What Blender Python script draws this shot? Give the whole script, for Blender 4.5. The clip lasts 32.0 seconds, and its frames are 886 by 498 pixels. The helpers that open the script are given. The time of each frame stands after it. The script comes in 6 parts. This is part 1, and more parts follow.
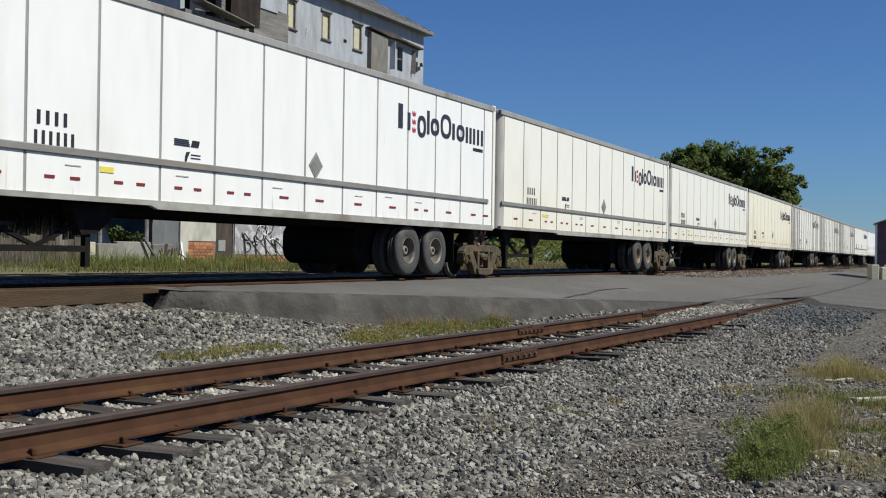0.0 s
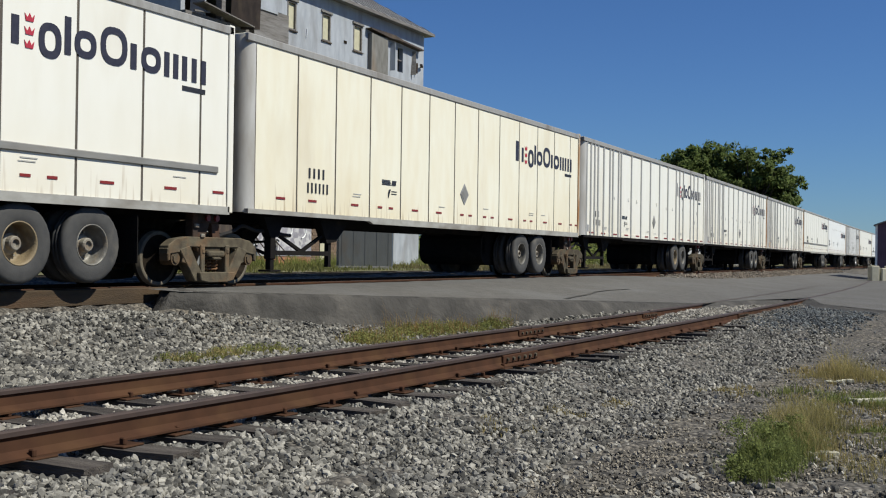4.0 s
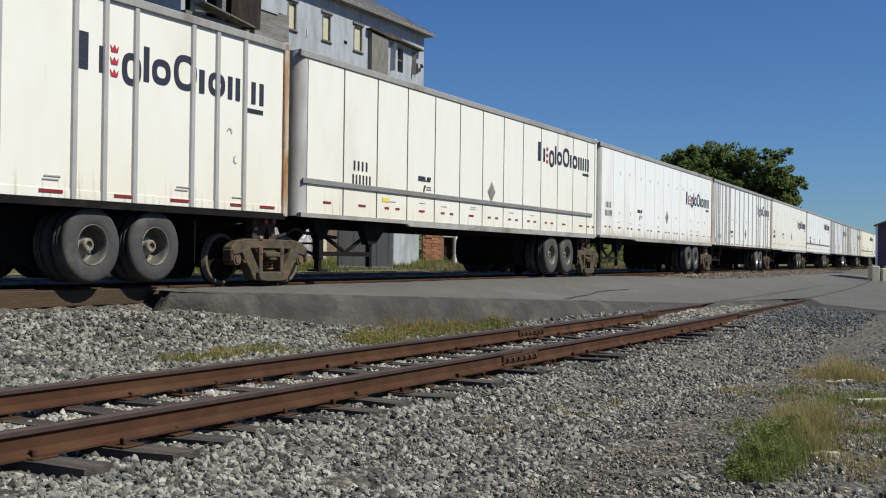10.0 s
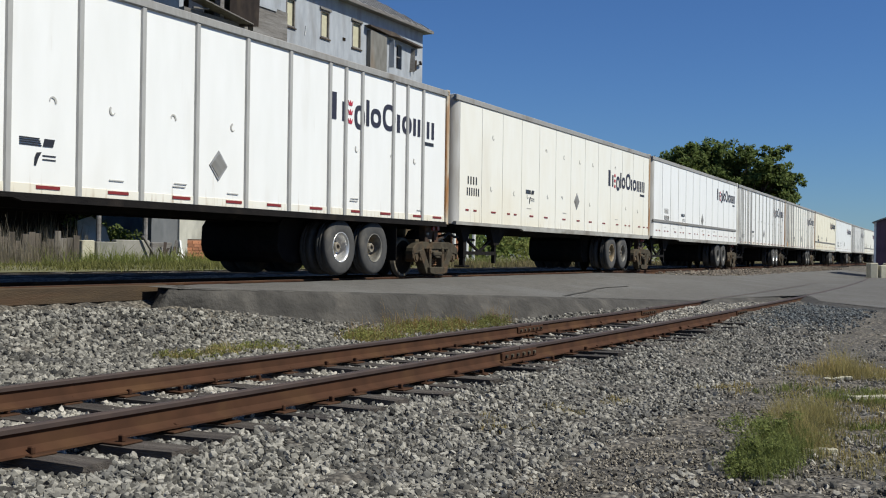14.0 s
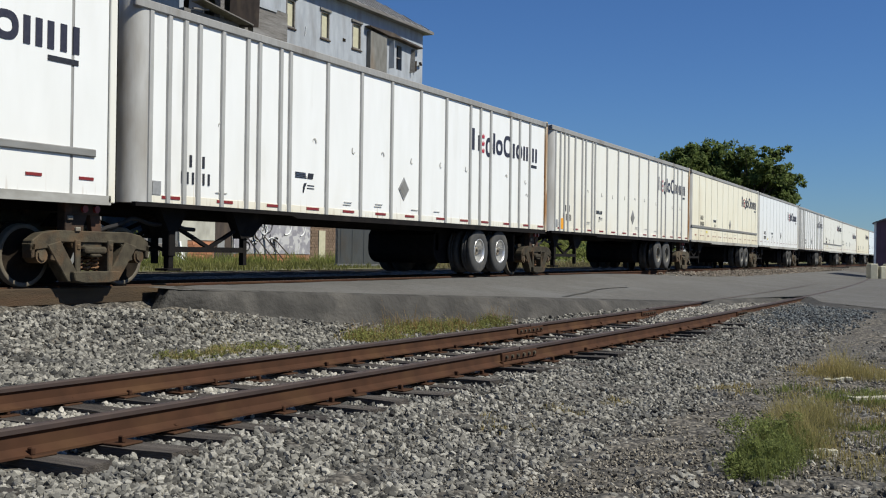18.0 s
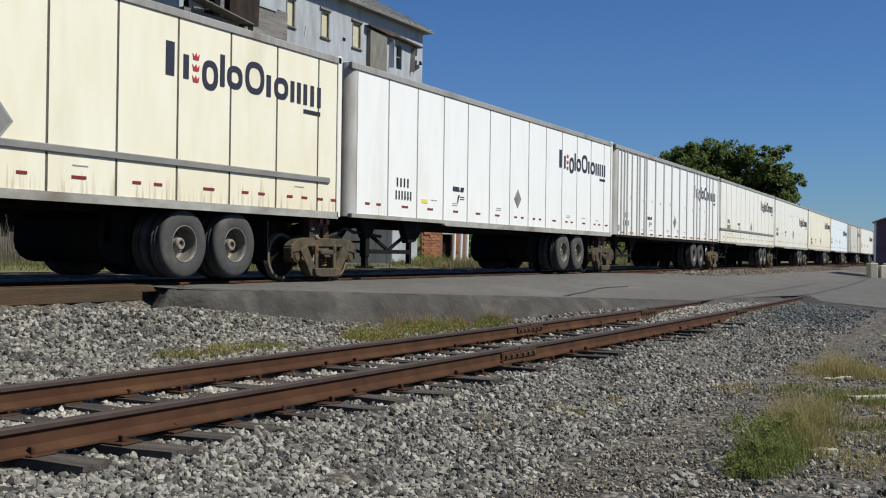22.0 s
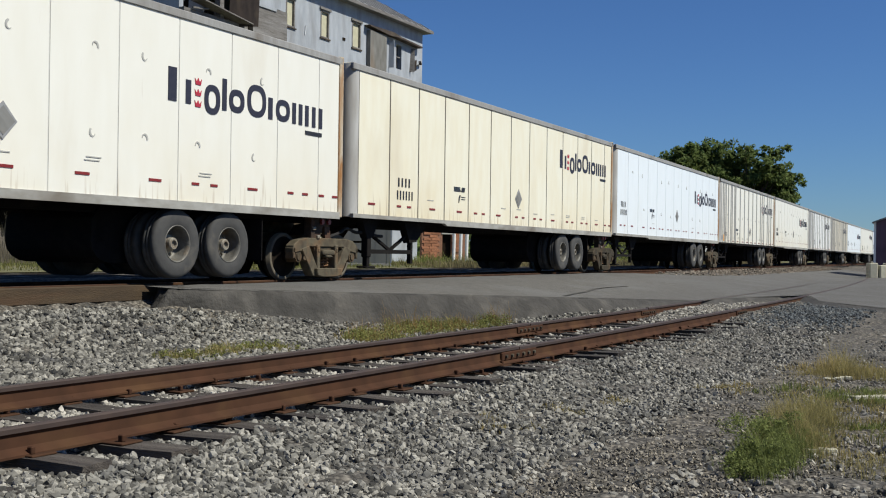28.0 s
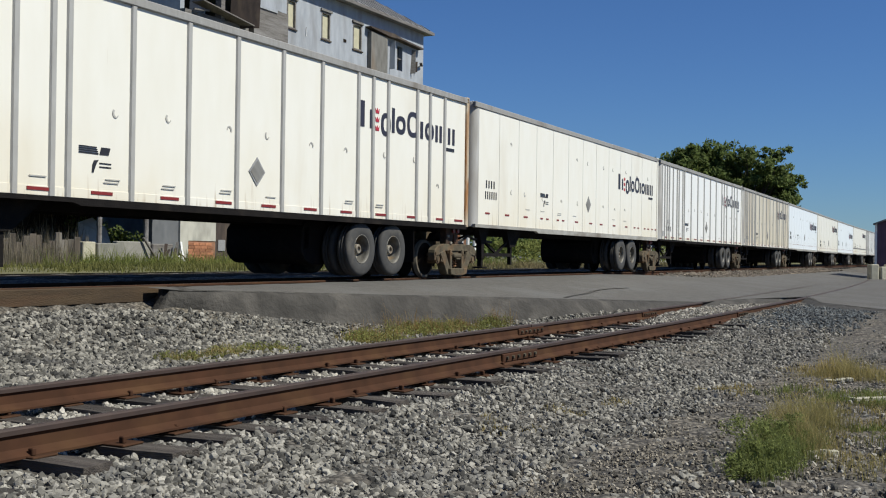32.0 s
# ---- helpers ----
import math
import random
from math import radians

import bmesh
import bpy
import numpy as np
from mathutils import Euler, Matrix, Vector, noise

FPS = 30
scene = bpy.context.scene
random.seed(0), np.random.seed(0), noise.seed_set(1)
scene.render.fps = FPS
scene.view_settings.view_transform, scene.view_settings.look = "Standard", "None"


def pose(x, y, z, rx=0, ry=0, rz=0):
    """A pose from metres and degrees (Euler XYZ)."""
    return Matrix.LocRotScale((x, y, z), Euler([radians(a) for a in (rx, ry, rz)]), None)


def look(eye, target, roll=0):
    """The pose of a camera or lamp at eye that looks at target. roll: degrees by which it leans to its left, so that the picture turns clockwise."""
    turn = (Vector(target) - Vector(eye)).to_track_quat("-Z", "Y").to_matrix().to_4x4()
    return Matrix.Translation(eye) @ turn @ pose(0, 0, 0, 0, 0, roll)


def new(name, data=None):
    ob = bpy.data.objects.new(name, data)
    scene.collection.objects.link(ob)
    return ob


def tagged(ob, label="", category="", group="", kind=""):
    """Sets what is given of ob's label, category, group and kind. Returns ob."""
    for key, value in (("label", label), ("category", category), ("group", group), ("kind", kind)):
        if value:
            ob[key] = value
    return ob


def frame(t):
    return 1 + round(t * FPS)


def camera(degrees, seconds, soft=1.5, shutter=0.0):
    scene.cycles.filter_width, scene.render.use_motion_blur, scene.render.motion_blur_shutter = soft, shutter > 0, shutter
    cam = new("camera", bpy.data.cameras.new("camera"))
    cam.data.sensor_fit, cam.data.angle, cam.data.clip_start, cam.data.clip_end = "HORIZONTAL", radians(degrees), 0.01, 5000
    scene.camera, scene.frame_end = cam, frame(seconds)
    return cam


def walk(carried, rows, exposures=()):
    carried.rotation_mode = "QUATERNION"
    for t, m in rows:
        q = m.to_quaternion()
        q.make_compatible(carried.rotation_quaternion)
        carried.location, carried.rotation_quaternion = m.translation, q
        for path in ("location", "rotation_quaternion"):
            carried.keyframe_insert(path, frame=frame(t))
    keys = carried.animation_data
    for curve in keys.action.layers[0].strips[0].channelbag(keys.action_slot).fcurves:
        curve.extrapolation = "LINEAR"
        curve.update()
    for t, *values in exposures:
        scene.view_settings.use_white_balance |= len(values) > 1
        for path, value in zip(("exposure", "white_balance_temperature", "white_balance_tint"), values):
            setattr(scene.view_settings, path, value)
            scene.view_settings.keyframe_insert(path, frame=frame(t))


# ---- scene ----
# ---------------------------------------------------------------- camera
EYE = Vector((0.0, 0.0, 0.514))
LENS = 1953.8          # focal length for a picture 1568 wide
cam = camera(2 * math.degrees(math.atan(784 / LENS)), 32.0, 1.1)


def aim(dx, dy):
    """The camera's pose when the view has drifted by a hair on its tripod."""
    up, right = 0.006977 + dy / LENS, -dx / LENS
    way = Vector((math.sin(right) * math.cos(up), math.cos(right) * math.cos(up), math.sin(up)))
    return look(EYE, EYE + way * 10, 0.8046)


walk(cam, [(t, aim(dx, dy)) for t, dx, dy in (
    (0.0, 0, -3), (1.0, 0, -2.8), (2.0, 0.3, -2), (3.5, 0.5, -1.4), (5.5, 0, 0), (9.6, 0, 0), (10.0, 0.8, -0.8), (10.4, -1.6, -5.6),
    (11.0, -1.7, -6), (14.5, -1.7, -6), (17.2, -2, -5.8), (18.0, -1.6, -4.6), (19.5, -1.4, -3.3), (20.0, -1.2, -3.1), (21.0, -1.5, -4.9),
    (21.8, -1.7, -6), (25.5, -1.7, -6), (28.0, -2, -6), (29.5, -1.5, -4.6), (31.0, -1, -4.2), (32.0, -0.3, -3.4))])

# ---------------------------------------------------------------- light
SUN_AZ, SUN_EL = 108.0, 50.0   # degrees clockwise from +y, and above the horizon
world = bpy.data.worlds.new("sky")
scene.world = world
world.use_nodes = True
wn = world.node_tree.nodes
sky = wn.new("ShaderNodeTexSky")
sky.sky_type = "NISHITA"
sky.sun_disc = False
sky.sun_elevation, sky.sun_rotation = radians(SUN_EL), radians(SUN_AZ)
sky.air_density, sky.dust_density, sky.ozone_density = 1.0, 0.0, 3.0
wn["Background"].inputs["Strength"].default_value = 0.05
rich = wn.new("ShaderNodeMix")          # the deep violet-blue of a dry clear sky
rich.data_type, rich.blend_type = "RGBA", "MULTIPLY"
rich.inputs[0].default_value = 1.0
rich.inputs[7].default_value = (0.58, 0.90, 1.39, 1)
world.node_tree.links.new(sky.outputs[0], rich.inputs[6])
world.node_tree.links.new(rich.outputs[2], wn["Background"].inputs["Color"])
sun = new("sun", bpy.data.lights.new("sun", "SUN"))
sun.data.energy, sun.data.angle, sun.data.color = 4.8, radians(0.53), (0.985, 0.966, 0.865)
az, el = radians(SUN_AZ), radians(SUN_EL)
sun_way = Vector((math.sin(az) * math.cos(el), math.cos(az) * math.cos(el), math.sin(el)))
sun.matrix_world = look(sun_way * 100, (0, 0, 0))
scene.view_settings.exposure = 0.2


# ---------------------------------------------------------------- materials
def material(name, a, b, scale=6.0, rough=0.7, metal=0.0, bump=0.0, stretch=(1, 1, 1), stain=None, stain_scale=0.8, stain_at=(0.55, 0.7),
             grain=40.0, each=0.0, spec=0.4, island=False):
    """Two-tone noise at one scale, fine grain in the relief, and stains at a second scale. each: how far pieces differ from one another."""
    m = bpy.data.materials.new(name)
    m.use_nodes = True
    n, l = m.node_tree.nodes, m.node_tree.links
    bsdf = n["Principled BSDF"]
    bsdf.inputs["Metallic"].default_value = metal
    bsdf.inputs["Specular IOR Level"].default_value = spec
    co = n.new("ShaderNodeTexCoord")
    mp = n.new("ShaderNodeMapping")
    mp.inputs["Scale"].default_value = stretch
    l.new(co.outputs["Object"], mp.inputs["Vector"])

    def noise_node(s, detail, warp=0.0):
        k = n.new("ShaderNodeTexNoise")
        k.inputs["Scale"].default_value, k.inputs["Detail"].default_value, k.inputs["Distortion"].default_value = s, detail, warp
        l.new(mp.outputs[0], k.inputs["Vector"])
        return k

    def ramp(src, lo, hi):
        r = n.new("ShaderNodeMapRange")
        r.inputs["From Min"].default_value, r.inputs["From Max"].default_value = lo, hi
        l.new(src, r.inputs["Value"])
        return r.outputs[0]

    def mix(f, x, y):
        k = n.new("ShaderNodeMix")
        k.data_type = "RGBA"
        l.new(f, k.inputs[0])
        for sock, v in ((k.inputs[6], x), (k.inputs[7], y)):
            if isinstance(v, tuple):
                sock.default_value = (*v, 1)
            else:
                l.new(v, sock)
        return k.outputs[2]

    base = noise_node(scale, 5)
    col = mix(ramp(base.outputs["Fac"], 0.3, 0.7), a, b)
    if stain:
        st = noise_node(stain_scale, 6, 0.3)
        col = mix(ramp(st.outputs["Fac"], *stain_at), col, stain)
    if each:
        if island:
            g = n.new("ShaderNodeNewGeometry")
            rnd = g.outputs["Random Per Island"]
        else:
            g = n.new("ShaderNodeObjectInfo")
            rnd = g.outputs["Random"]
        r = n.new("ShaderNodeMapRange")
        r.inputs["To Min"].default_value, r.inputs["To Max"].default_value = 1 - each, 1 + each
        l.new(rnd, r.inputs["Value"])
        hsv = n.new("ShaderNodeHueSaturation")
        l.new(r.outputs[0], hsv.inputs["Value"])
        l.new(col, hsv.inputs["Color"])
        col = hsv.outputs[0]
    l.new(col, bsdf.inputs["Base Color"])
    r = n.new("ShaderNodeMapRange")
    r.inputs["To Min"].default_value, r.inputs["To Max"].default_value = max(0.05, rough - 0.12), min(1, rough + 0.12)
    l.new(base.outputs["Fac"], r.inputs["Value"])
    l.new(r.outputs[0], bsdf.inputs["Roughness"])
    if bump:
        gr = noise_node(grain, 6)
        bp = n.new("ShaderNodeBump")
        bp.inputs["Strength"].default_value, bp.inputs["Distance"].default_value = min(1.0, bump * 20), 0.03
        l.new(gr.outputs["Fac"], bp.inputs["Height"])
        l.new(bp.outputs[0], bsdf.inputs["Normal"])
    return m


WHITE = {
    "white": material("white_trailer_paint", (0.80, 0.795, 0.77), (0.75, 0.745, 0.715), 3, 0.38, 0, 0, (1, 1, 0.25), (0.60, 0.58, 0.52), 0.9, (0.60, 0.85)),
    "rusty": material("rust_grimed_trailer_paint", (0.79, 0.785, 0.76), (0.74, 0.735, 0.70), 3, 0.42, 0, 0, (1, 1, 0.25), (0.55, 0.49, 0.40), 0.9, (0.58, 0.85)),
    "cool": material("bluish_white_trailer_paint", (0.76, 0.80, 0.82), (0.72, 0.76, 0.78), 3, 0.4, 0, 0, (1, 1, 0.25), (0.62, 0.63, 0.62), 0.9, (0.62, 0.85)),
    "cream": material("cream_trailer_paint", (0.77, 0.75, 0.675), (0.735, 0.71, 0.625), 3, 0.42, 0, 0, (1, 1, 0.3), (0.56, 0.49, 0.36), 0.7, (0.60, 0.95)),
    "dirty": material("dirty_trailer_paint", (0.77, 0.735, 0.60), (0.73, 0.675, 0.52), 4, 0.5, 0, 0, (1, 1, 0.3), (0.52, 0.42, 0.27), 0.7, (0.58, 0.95)),
    "tan": material("weathered_tan_trailer_paint", (0.60, 0.56, 0.46), (0.52, 0.47, 0.37), 4, 0.5, 0, 0, (1, 1, 0.15), (0.36, 0.29, 0.19), 1.1, (0.52, 0.80)),
}


def drips(m, rust, amount):
    """Rusty drips that start at the lower edge of a trailer's side and thin out upwards."""
    n, l = m.node_tree.nodes, m.node_tree.links
    bsdf = n["Principled BSDF"]
    co, mp, no = n.new("ShaderNodeTexCoord"), n.new("ShaderNodeMapping"), n.new("ShaderNodeTexNoise")
    mp.inputs["Scale"].default_value = (7, 1, 0.5)
    no.inputs["Scale"].default_value, no.inputs["Detail"].default_value = 1.6, 5
    sep, up = n.new("ShaderNodeSeparateXYZ"), n.new("ShaderNodeMapRange")
    up.inputs["From Min"].default_value, up.inputs["From Max"].default_value = 1.8, 1.24
    up.inputs["To Max"].default_value = amount
    add, cut, mx = n.new("ShaderNodeMath"), n.new("ShaderNodeMapRange"), n.new("ShaderNodeMix")
    cut.inputs["From Min"].default_value, cut.inputs["From Max"].default_value = 0.70, 0.95
    mx.data_type = "RGBA"
    mx.inputs[7].default_value = (*rust, 1)
    l.new(co.outputs["Object"], mp.inputs["Vector"])
    l.new(mp.outputs[0], no.inputs["Vector"])
    l.new(co.outputs["Object"], sep.inputs[0])
    l.new(sep.outputs["Z"], up.inputs["Value"])
    l.new(no.outputs["Fac"], add.inputs[0])
    l.new(up.outputs[0], add.inputs[1])
    l.new(add.outputs[0], cut.inputs["Value"])
    l.new(cut.outputs[0], mx.inputs[0])
    l.new(bsdf.inputs["Base Color"].links[0].from_socket, mx.inputs[6])
    l.new(mx.outputs[2], bsdf.inputs["Base Color"])


def dust(m, tint, amount):
    """Pale road dust, thick at the lower edge of a side and patchy higher up."""
    n, l = m.node_tree.nodes, m.node_tree.links
    bsdf = n["Principled BSDF"]
    co, no, sep, up = n.new("ShaderNodeTexCoord"), n.new("ShaderNodeTexNoise"), n.new("ShaderNodeSeparateXYZ"), n.new("ShaderNodeMapRange")
    no.inputs["Scale"].default_value, no.inputs["Detail"].default_value = 0.55, 4
    up.inputs["From Min"].default_value, up.inputs["From Max"].default_value = 2.7, 1.15
    cut, mul, mx = n.new("ShaderNodeMapRange"), n.new("ShaderNodeMath"), n.new("ShaderNodeMix")
    cut.inputs["From Min"].default_value, cut.inputs["From Max"].default_value = 0.35, 0.65
    cut.inputs["To Max"].default_value = amount
    mul.operation = "MULTIPLY"
    mx.data_type = "RGBA"
    mx.inputs[7].default_value = (*tint, 1)
    l.new(co.outputs["Object"], no.inputs["Vector"])
    l.new(co.outputs["Object"], sep.inputs[0])
    l.new(sep.outputs["Z"], up.inputs["Value"])
    l.new(no.outputs["Fac"], cut.inputs["Value"])
    l.new(cut.outputs[0], mul.inputs[0])
    l.new(up.outputs[0], mul.inputs[1])
    l.new(mul.outputs[0], mx.inputs[0])
    l.new(bsdf.inputs["Base Color"].links[0].from_socket, mx.inputs[6])
    l.new(mx.outputs[2], bsdf.inputs["Base Color"])


for tone, amount, grime in (("white", 0.13, 0.12), ("rusty", 0.34, 0.25), ("cool", 0.1, 0.1), ("cream", 0.17, 0.45), ("dirty", 0.22, 0.6), ("tan", 0.22, 0.4)):
    dust(WHITE[tone], (0.66, 0.56, 0.36), grime)
    drips(WHITE[tone], (0.36, 0.26, 0.16), amount)
ALU = material("aged_aluminium", (0.34, 0.33, 0.31), (0.27, 0.26, 0.24), 9, 0.55, 0.1, 0.01, (1, 1, 0.3), (0.15, 0.12, 0.09), 1.4, (0.55, 0.8))
RAIL_ALU = material("light_aluminium_rail", (0.25, 0.245, 0.23), (0.17, 0.165, 0.15), 7, 0.6, 0.1, 0.0, (0.3, 1, 1), (0.22, 0.19, 0.15), 1.2, (0.55, 0.8))
POST = material("outside_post_aluminium", (0.43, 0.42, 0.395), (0.34, 0.33, 0.305), 9, 0.5, 0.1, 0.0, (1, 1, 0.3), (0.26, 0.22, 0.16), 1.4, (0.55, 0.8))
BOTTOM_RAIL = material("grimy_bottom_rail", (0.37, 0.36, 0.33), (0.26, 0.25, 0.22), 7, 0.65, 0, 0.0, (0.5, 1, 1), (0.13, 0.105, 0.08), 1.6, (0.5, 0.75))
SEAM = material("dark_seam", (0.07, 0.06, 0.05), (0.11, 0.09, 0.07), 8, 0.8)
LIGHT_SEAM = material("pale_riveted_seam", (0.60, 0.59, 0.55), (0.50, 0.48, 0.44), 30, 0.5)
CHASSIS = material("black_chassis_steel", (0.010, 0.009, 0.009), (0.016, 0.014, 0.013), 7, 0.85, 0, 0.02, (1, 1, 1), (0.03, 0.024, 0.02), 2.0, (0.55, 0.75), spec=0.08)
HOSE = material("black_air_hose", (0.018, 0.017, 0.016), (0.028, 0.026, 0.025), 9, 0.7, spec=0.2)
TYRE = material("tyre_rubber", (0.045, 0.044, 0.043), (0.062, 0.06, 0.057), 9, 0.85, 0, 0.004, (1, 1, 1), (0.11, 0.10, 0.085), 3.0, (0.55, 0.75))
HUB = material("pale_hub_steel", (0.27, 0.25, 0.205), (0.17, 0.15, 0.12), 9, 0.6, 0, 0.01, (1, 1, 1), (0.16, 0.11, 0.07), 5.0, (0.5, 0.7))
RIM = material("grimy_steel_rim", (0.17, 0.16, 0.138), (0.095, 0.088, 0.075), 9, 0.55, 0.2, 0.01, (1, 1, 1), (0.20, 0.14, 0.08), 4.0, (0.55, 0.75), each=0.25)
SILVER = material("bright_aluminium_rim", (0.72, 0.71, 0.69), (0.58, 0.57, 0.55), 9, 0.35, 0.6)
RIM_RUST = material("ochre_painted_rim", (0.25, 0.195, 0.115), (0.17, 0.125, 0.07), 9, 0.6, 0.0, 0.01, (1, 1, 1), (0.16, 0.10, 0.05), 4.0, (0.55, 0.75))
BOGIE = material("rusty_cast_steel", (0.088, 0.074, 0.049), (0.047, 0.038, 0.027), 8, 0.85, 0, 0.014, (1, 1, 1), (0.12, 0.072, 0.038), 2.5, (0.5, 0.7), spec=0.2, each=0.4)
WHEEL_STEEL = material("rail_wheel_steel", (0.014, 0.011, 0.009), (0.024, 0.018, 0.013), 8, 0.9, 0.0, 0.01, (1, 1, 1), (0.03, 0.023, 0.017), 3.0, spec=0.05)
TREAD = material("worn_wheel_tread", (0.14, 0.118, 0.085), (0.095, 0.08, 0.058), 14, 0.7, 0.0)
SPRING = material("rusty_spring_steel", (0.20, 0.10, 0.045), (0.14, 0.075, 0.035), 12, 0.8, 0, 0.02)
RUST_POST = material("rust_streaked_post", (0.52, 0.46, 0.36), (0.38, 0.30, 0.20), 9, 0.7, 0, 0.02, (1, 1, 0.3), (0.30, 0.14, 0.045), 2.2, (0.5, 0.62))
BLACK_PAINT = material("black_lettering", (0.015, 0.015, 0.02), (0.03, 0.03, 0.035), 20, 0.5)
DARK_BLUE = material("navy_lettering", (0.02, 0.02, 0.035), (0.035, 0.034, 0.05), 20, 0.5)
RED = material("red_reflector", (0.24, 0.026, 0.023), (0.18, 0.022, 0.02), 20, 0.35)
CROWN = material("red_emblem", (0.45, 0.03, 0.05), (0.36, 0.03, 0.05), 20, 0.5)
ORANGE = material("orange_panel", (0.80, 0.36, 0.02), (0.70, 0.30, 0.02), 20, 0.5)
YELLOW = material("yellow_sticker", (0.75, 0.62, 0.10), (0.66, 0.54, 0.10), 20, 0.5)
GREY_PAINT = material("grey_plate", (0.30, 0.30, 0.30), (0.22, 0.22, 0.22), 15, 0.55)
RAIL_SIDE = material("rusty_rail_steel", (0.068, 0.031, 0.017), (0.044, 0.022, 0.013), 5, 0.9, 0.0, 0.0, (0.5, 1, 1), (0.088, 0.046, 0.022), 1.6, (0.52, 0.75), spec=0.12)
RAIL_TOP = material("dark_rail_head", (0.042, 0.028, 0.023), (0.06, 0.039, 0.031), 6, 0.65, 0.1, 0.0, (0.2, 1, 1))
MAIN_TOP = material("polished_rail_head", (0.20, 0.19, 0.18), (0.15, 0.14, 0.135), 6, 0.4, 0.7, 0.0, (0.2, 1, 1))
TIE = material("weathered_tie_wood", (0.07, 0.057, 0.046), (0.035, 0.029, 0.025), 7, 0.9, 0, 0.04, (3, 0.3, 3), (0.125, 0.108, 0.09), 2.0, (0.5, 0.8), each=0.3)
STONE = material("limestone_ballast", (0.262, 0.245, 0.208), (0.118, 0.11, 0.094), 11, 0.9, 0, 0.0, (1, 1, 1), (0.10, 0.096, 0.087), 2.0, (0.5, 0.75), each=0.82, island=True)
BANK_STONE = material("grey_bank_ballast", (0.24, 0.224, 0.19), (0.105, 0.098, 0.083), 11, 0.9, 0, 0.0, (1, 1, 1), (0.07, 0.067, 0.062), 2.0, (0.5, 0.75), each=0.8, island=True)
DARK_STONE = material("blue_grey_gravel", (0.10, 0.108, 0.11), (0.06, 0.066, 0.068), 11, 0.9, 0, 0.0, (1, 1, 1), (0.15, 0.145, 0.13), 2.0, (0.5, 0.75), each=0.6, island=True)
FINE = material("fine_brown_gravel", (0.235, 0.207, 0.163), (0.15, 0.132, 0.105), 11, 0.95, 0, 0.0, each=0.7, island=True)
GROUND = material("gravelly_earth", (0.138, 0.123, 0.101), (0.08, 0.071, 0.06), 9, 0.95, 0, 0.0, (1, 1, 1), (0.17, 0.145, 0.108), 0.35, (0.5, 0.7))


def pebbled(m, size, depth):
    """Small pebbles of many greys, in relief, with shade painted into their gaps, over a ground material."""
    n, l = m.node_tree.nodes, m.node_tree.links
    bsdf = n["Principled BSDF"]
    co, vo = n.new("ShaderNodeTexCoord"), n.new("ShaderNodeTexVoronoi")
    vo.inputs["Scale"].default_value = 1 / size
    vo.inputs["Randomness"].default_value = 1.0
    l.new(co.outputs["Object"], vo.inputs["Vector"])
    sep = n.new("ShaderNodeSeparateColor")
    l.new(vo.outputs["Color"], sep.inputs[0])
    tone = n.new("ShaderNodeMapRange")
    tone.inputs["To Min"].default_value, tone.inputs["To Max"].default_value = 0.45, 1.75
    l.new(sep.outputs[0], tone.inputs["Value"])
    # colour darkens towards the cell edges, imitating shade between the pebbles
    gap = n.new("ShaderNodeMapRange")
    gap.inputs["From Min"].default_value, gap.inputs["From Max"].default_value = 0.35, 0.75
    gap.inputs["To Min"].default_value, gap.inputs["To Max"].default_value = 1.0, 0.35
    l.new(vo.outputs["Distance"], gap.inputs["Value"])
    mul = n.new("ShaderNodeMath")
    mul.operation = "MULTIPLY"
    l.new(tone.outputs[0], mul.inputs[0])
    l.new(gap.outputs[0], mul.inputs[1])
    hsv = n.new("ShaderNodeHueSaturation")
    l.new(mul.outputs[0], hsv.inputs["Value"])
    l.new(bsdf.inputs["Base Color"].links[0].from_socket, hsv.inputs["Color"])
    l.new(hsv.outputs[0], bsdf.inputs["Base Color"])
    bp = n.new("ShaderNodeBump")
    bp.invert = True
    bp.inputs["Strength"].default_value, bp.inputs["Distance"].default_value = 0.9, depth
    l.new(vo.outputs["Distance"], bp.inputs["Height"])
    l.new(bp.outputs[0], bsdf.inputs["Normal"])


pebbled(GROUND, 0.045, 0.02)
ASPHALT = material("worn_asphalt", (0.112, 0.104, 0.092), (0.086, 0.081, 0.072), 5, 0.9, 0, 0.02, (1, 1, 1), (0.125, 0.121, 0.113), 0.5, (0.45, 0.75), grain=120)
ASPHALT_EDGE = material("broken_asphalt_edge", (0.058, 0.053, 0.046), (0.034, 0.031, 0.027), 3, 0.95, 0, 0.05, (1, 1, 1), (0.085, 0.077, 0.066), 1.6, (0.5, 0.7), grain=14)


# ---------------------------------------------------------------- mesh tools
def bm_box(bm, x0, x1, y0, y1, z0, z1, bevel=0.0):
    r = bmesh.ops.create_cube(bm, size=1.0, matrix=Matrix.Translation(((x0 + x1) / 2, (y0 + y1) / 2, (z0 + z1) / 2)) @ Matrix.Diagonal((x1 - x0, y1 - y0, z1 - z0, 1)))
    if bevel:
        vs = set(r["verts"])
        bmesh.ops.bevel(bm, geom=[e for e in bm.edges if e.verts[0] in vs and e.verts[1] in vs], offset=bevel, segments=1, affect="EDGES")
    return bm


def bm_cyl(bm, a, b, r0, r1=None, seg=16):
    a, b = Vector(a), Vector(b)
    way = b - a
    m = Matrix.Translation((a + b) / 2) @ way.to_track_quat("Z", "Y").to_matrix().to_4x4()
    bmesh.ops.create_cone(bm, cap_ends=True, segments=seg, radius1=r0, radius2=r0 if r1 is None else r1, depth=way.length, matrix=m)
    return bm


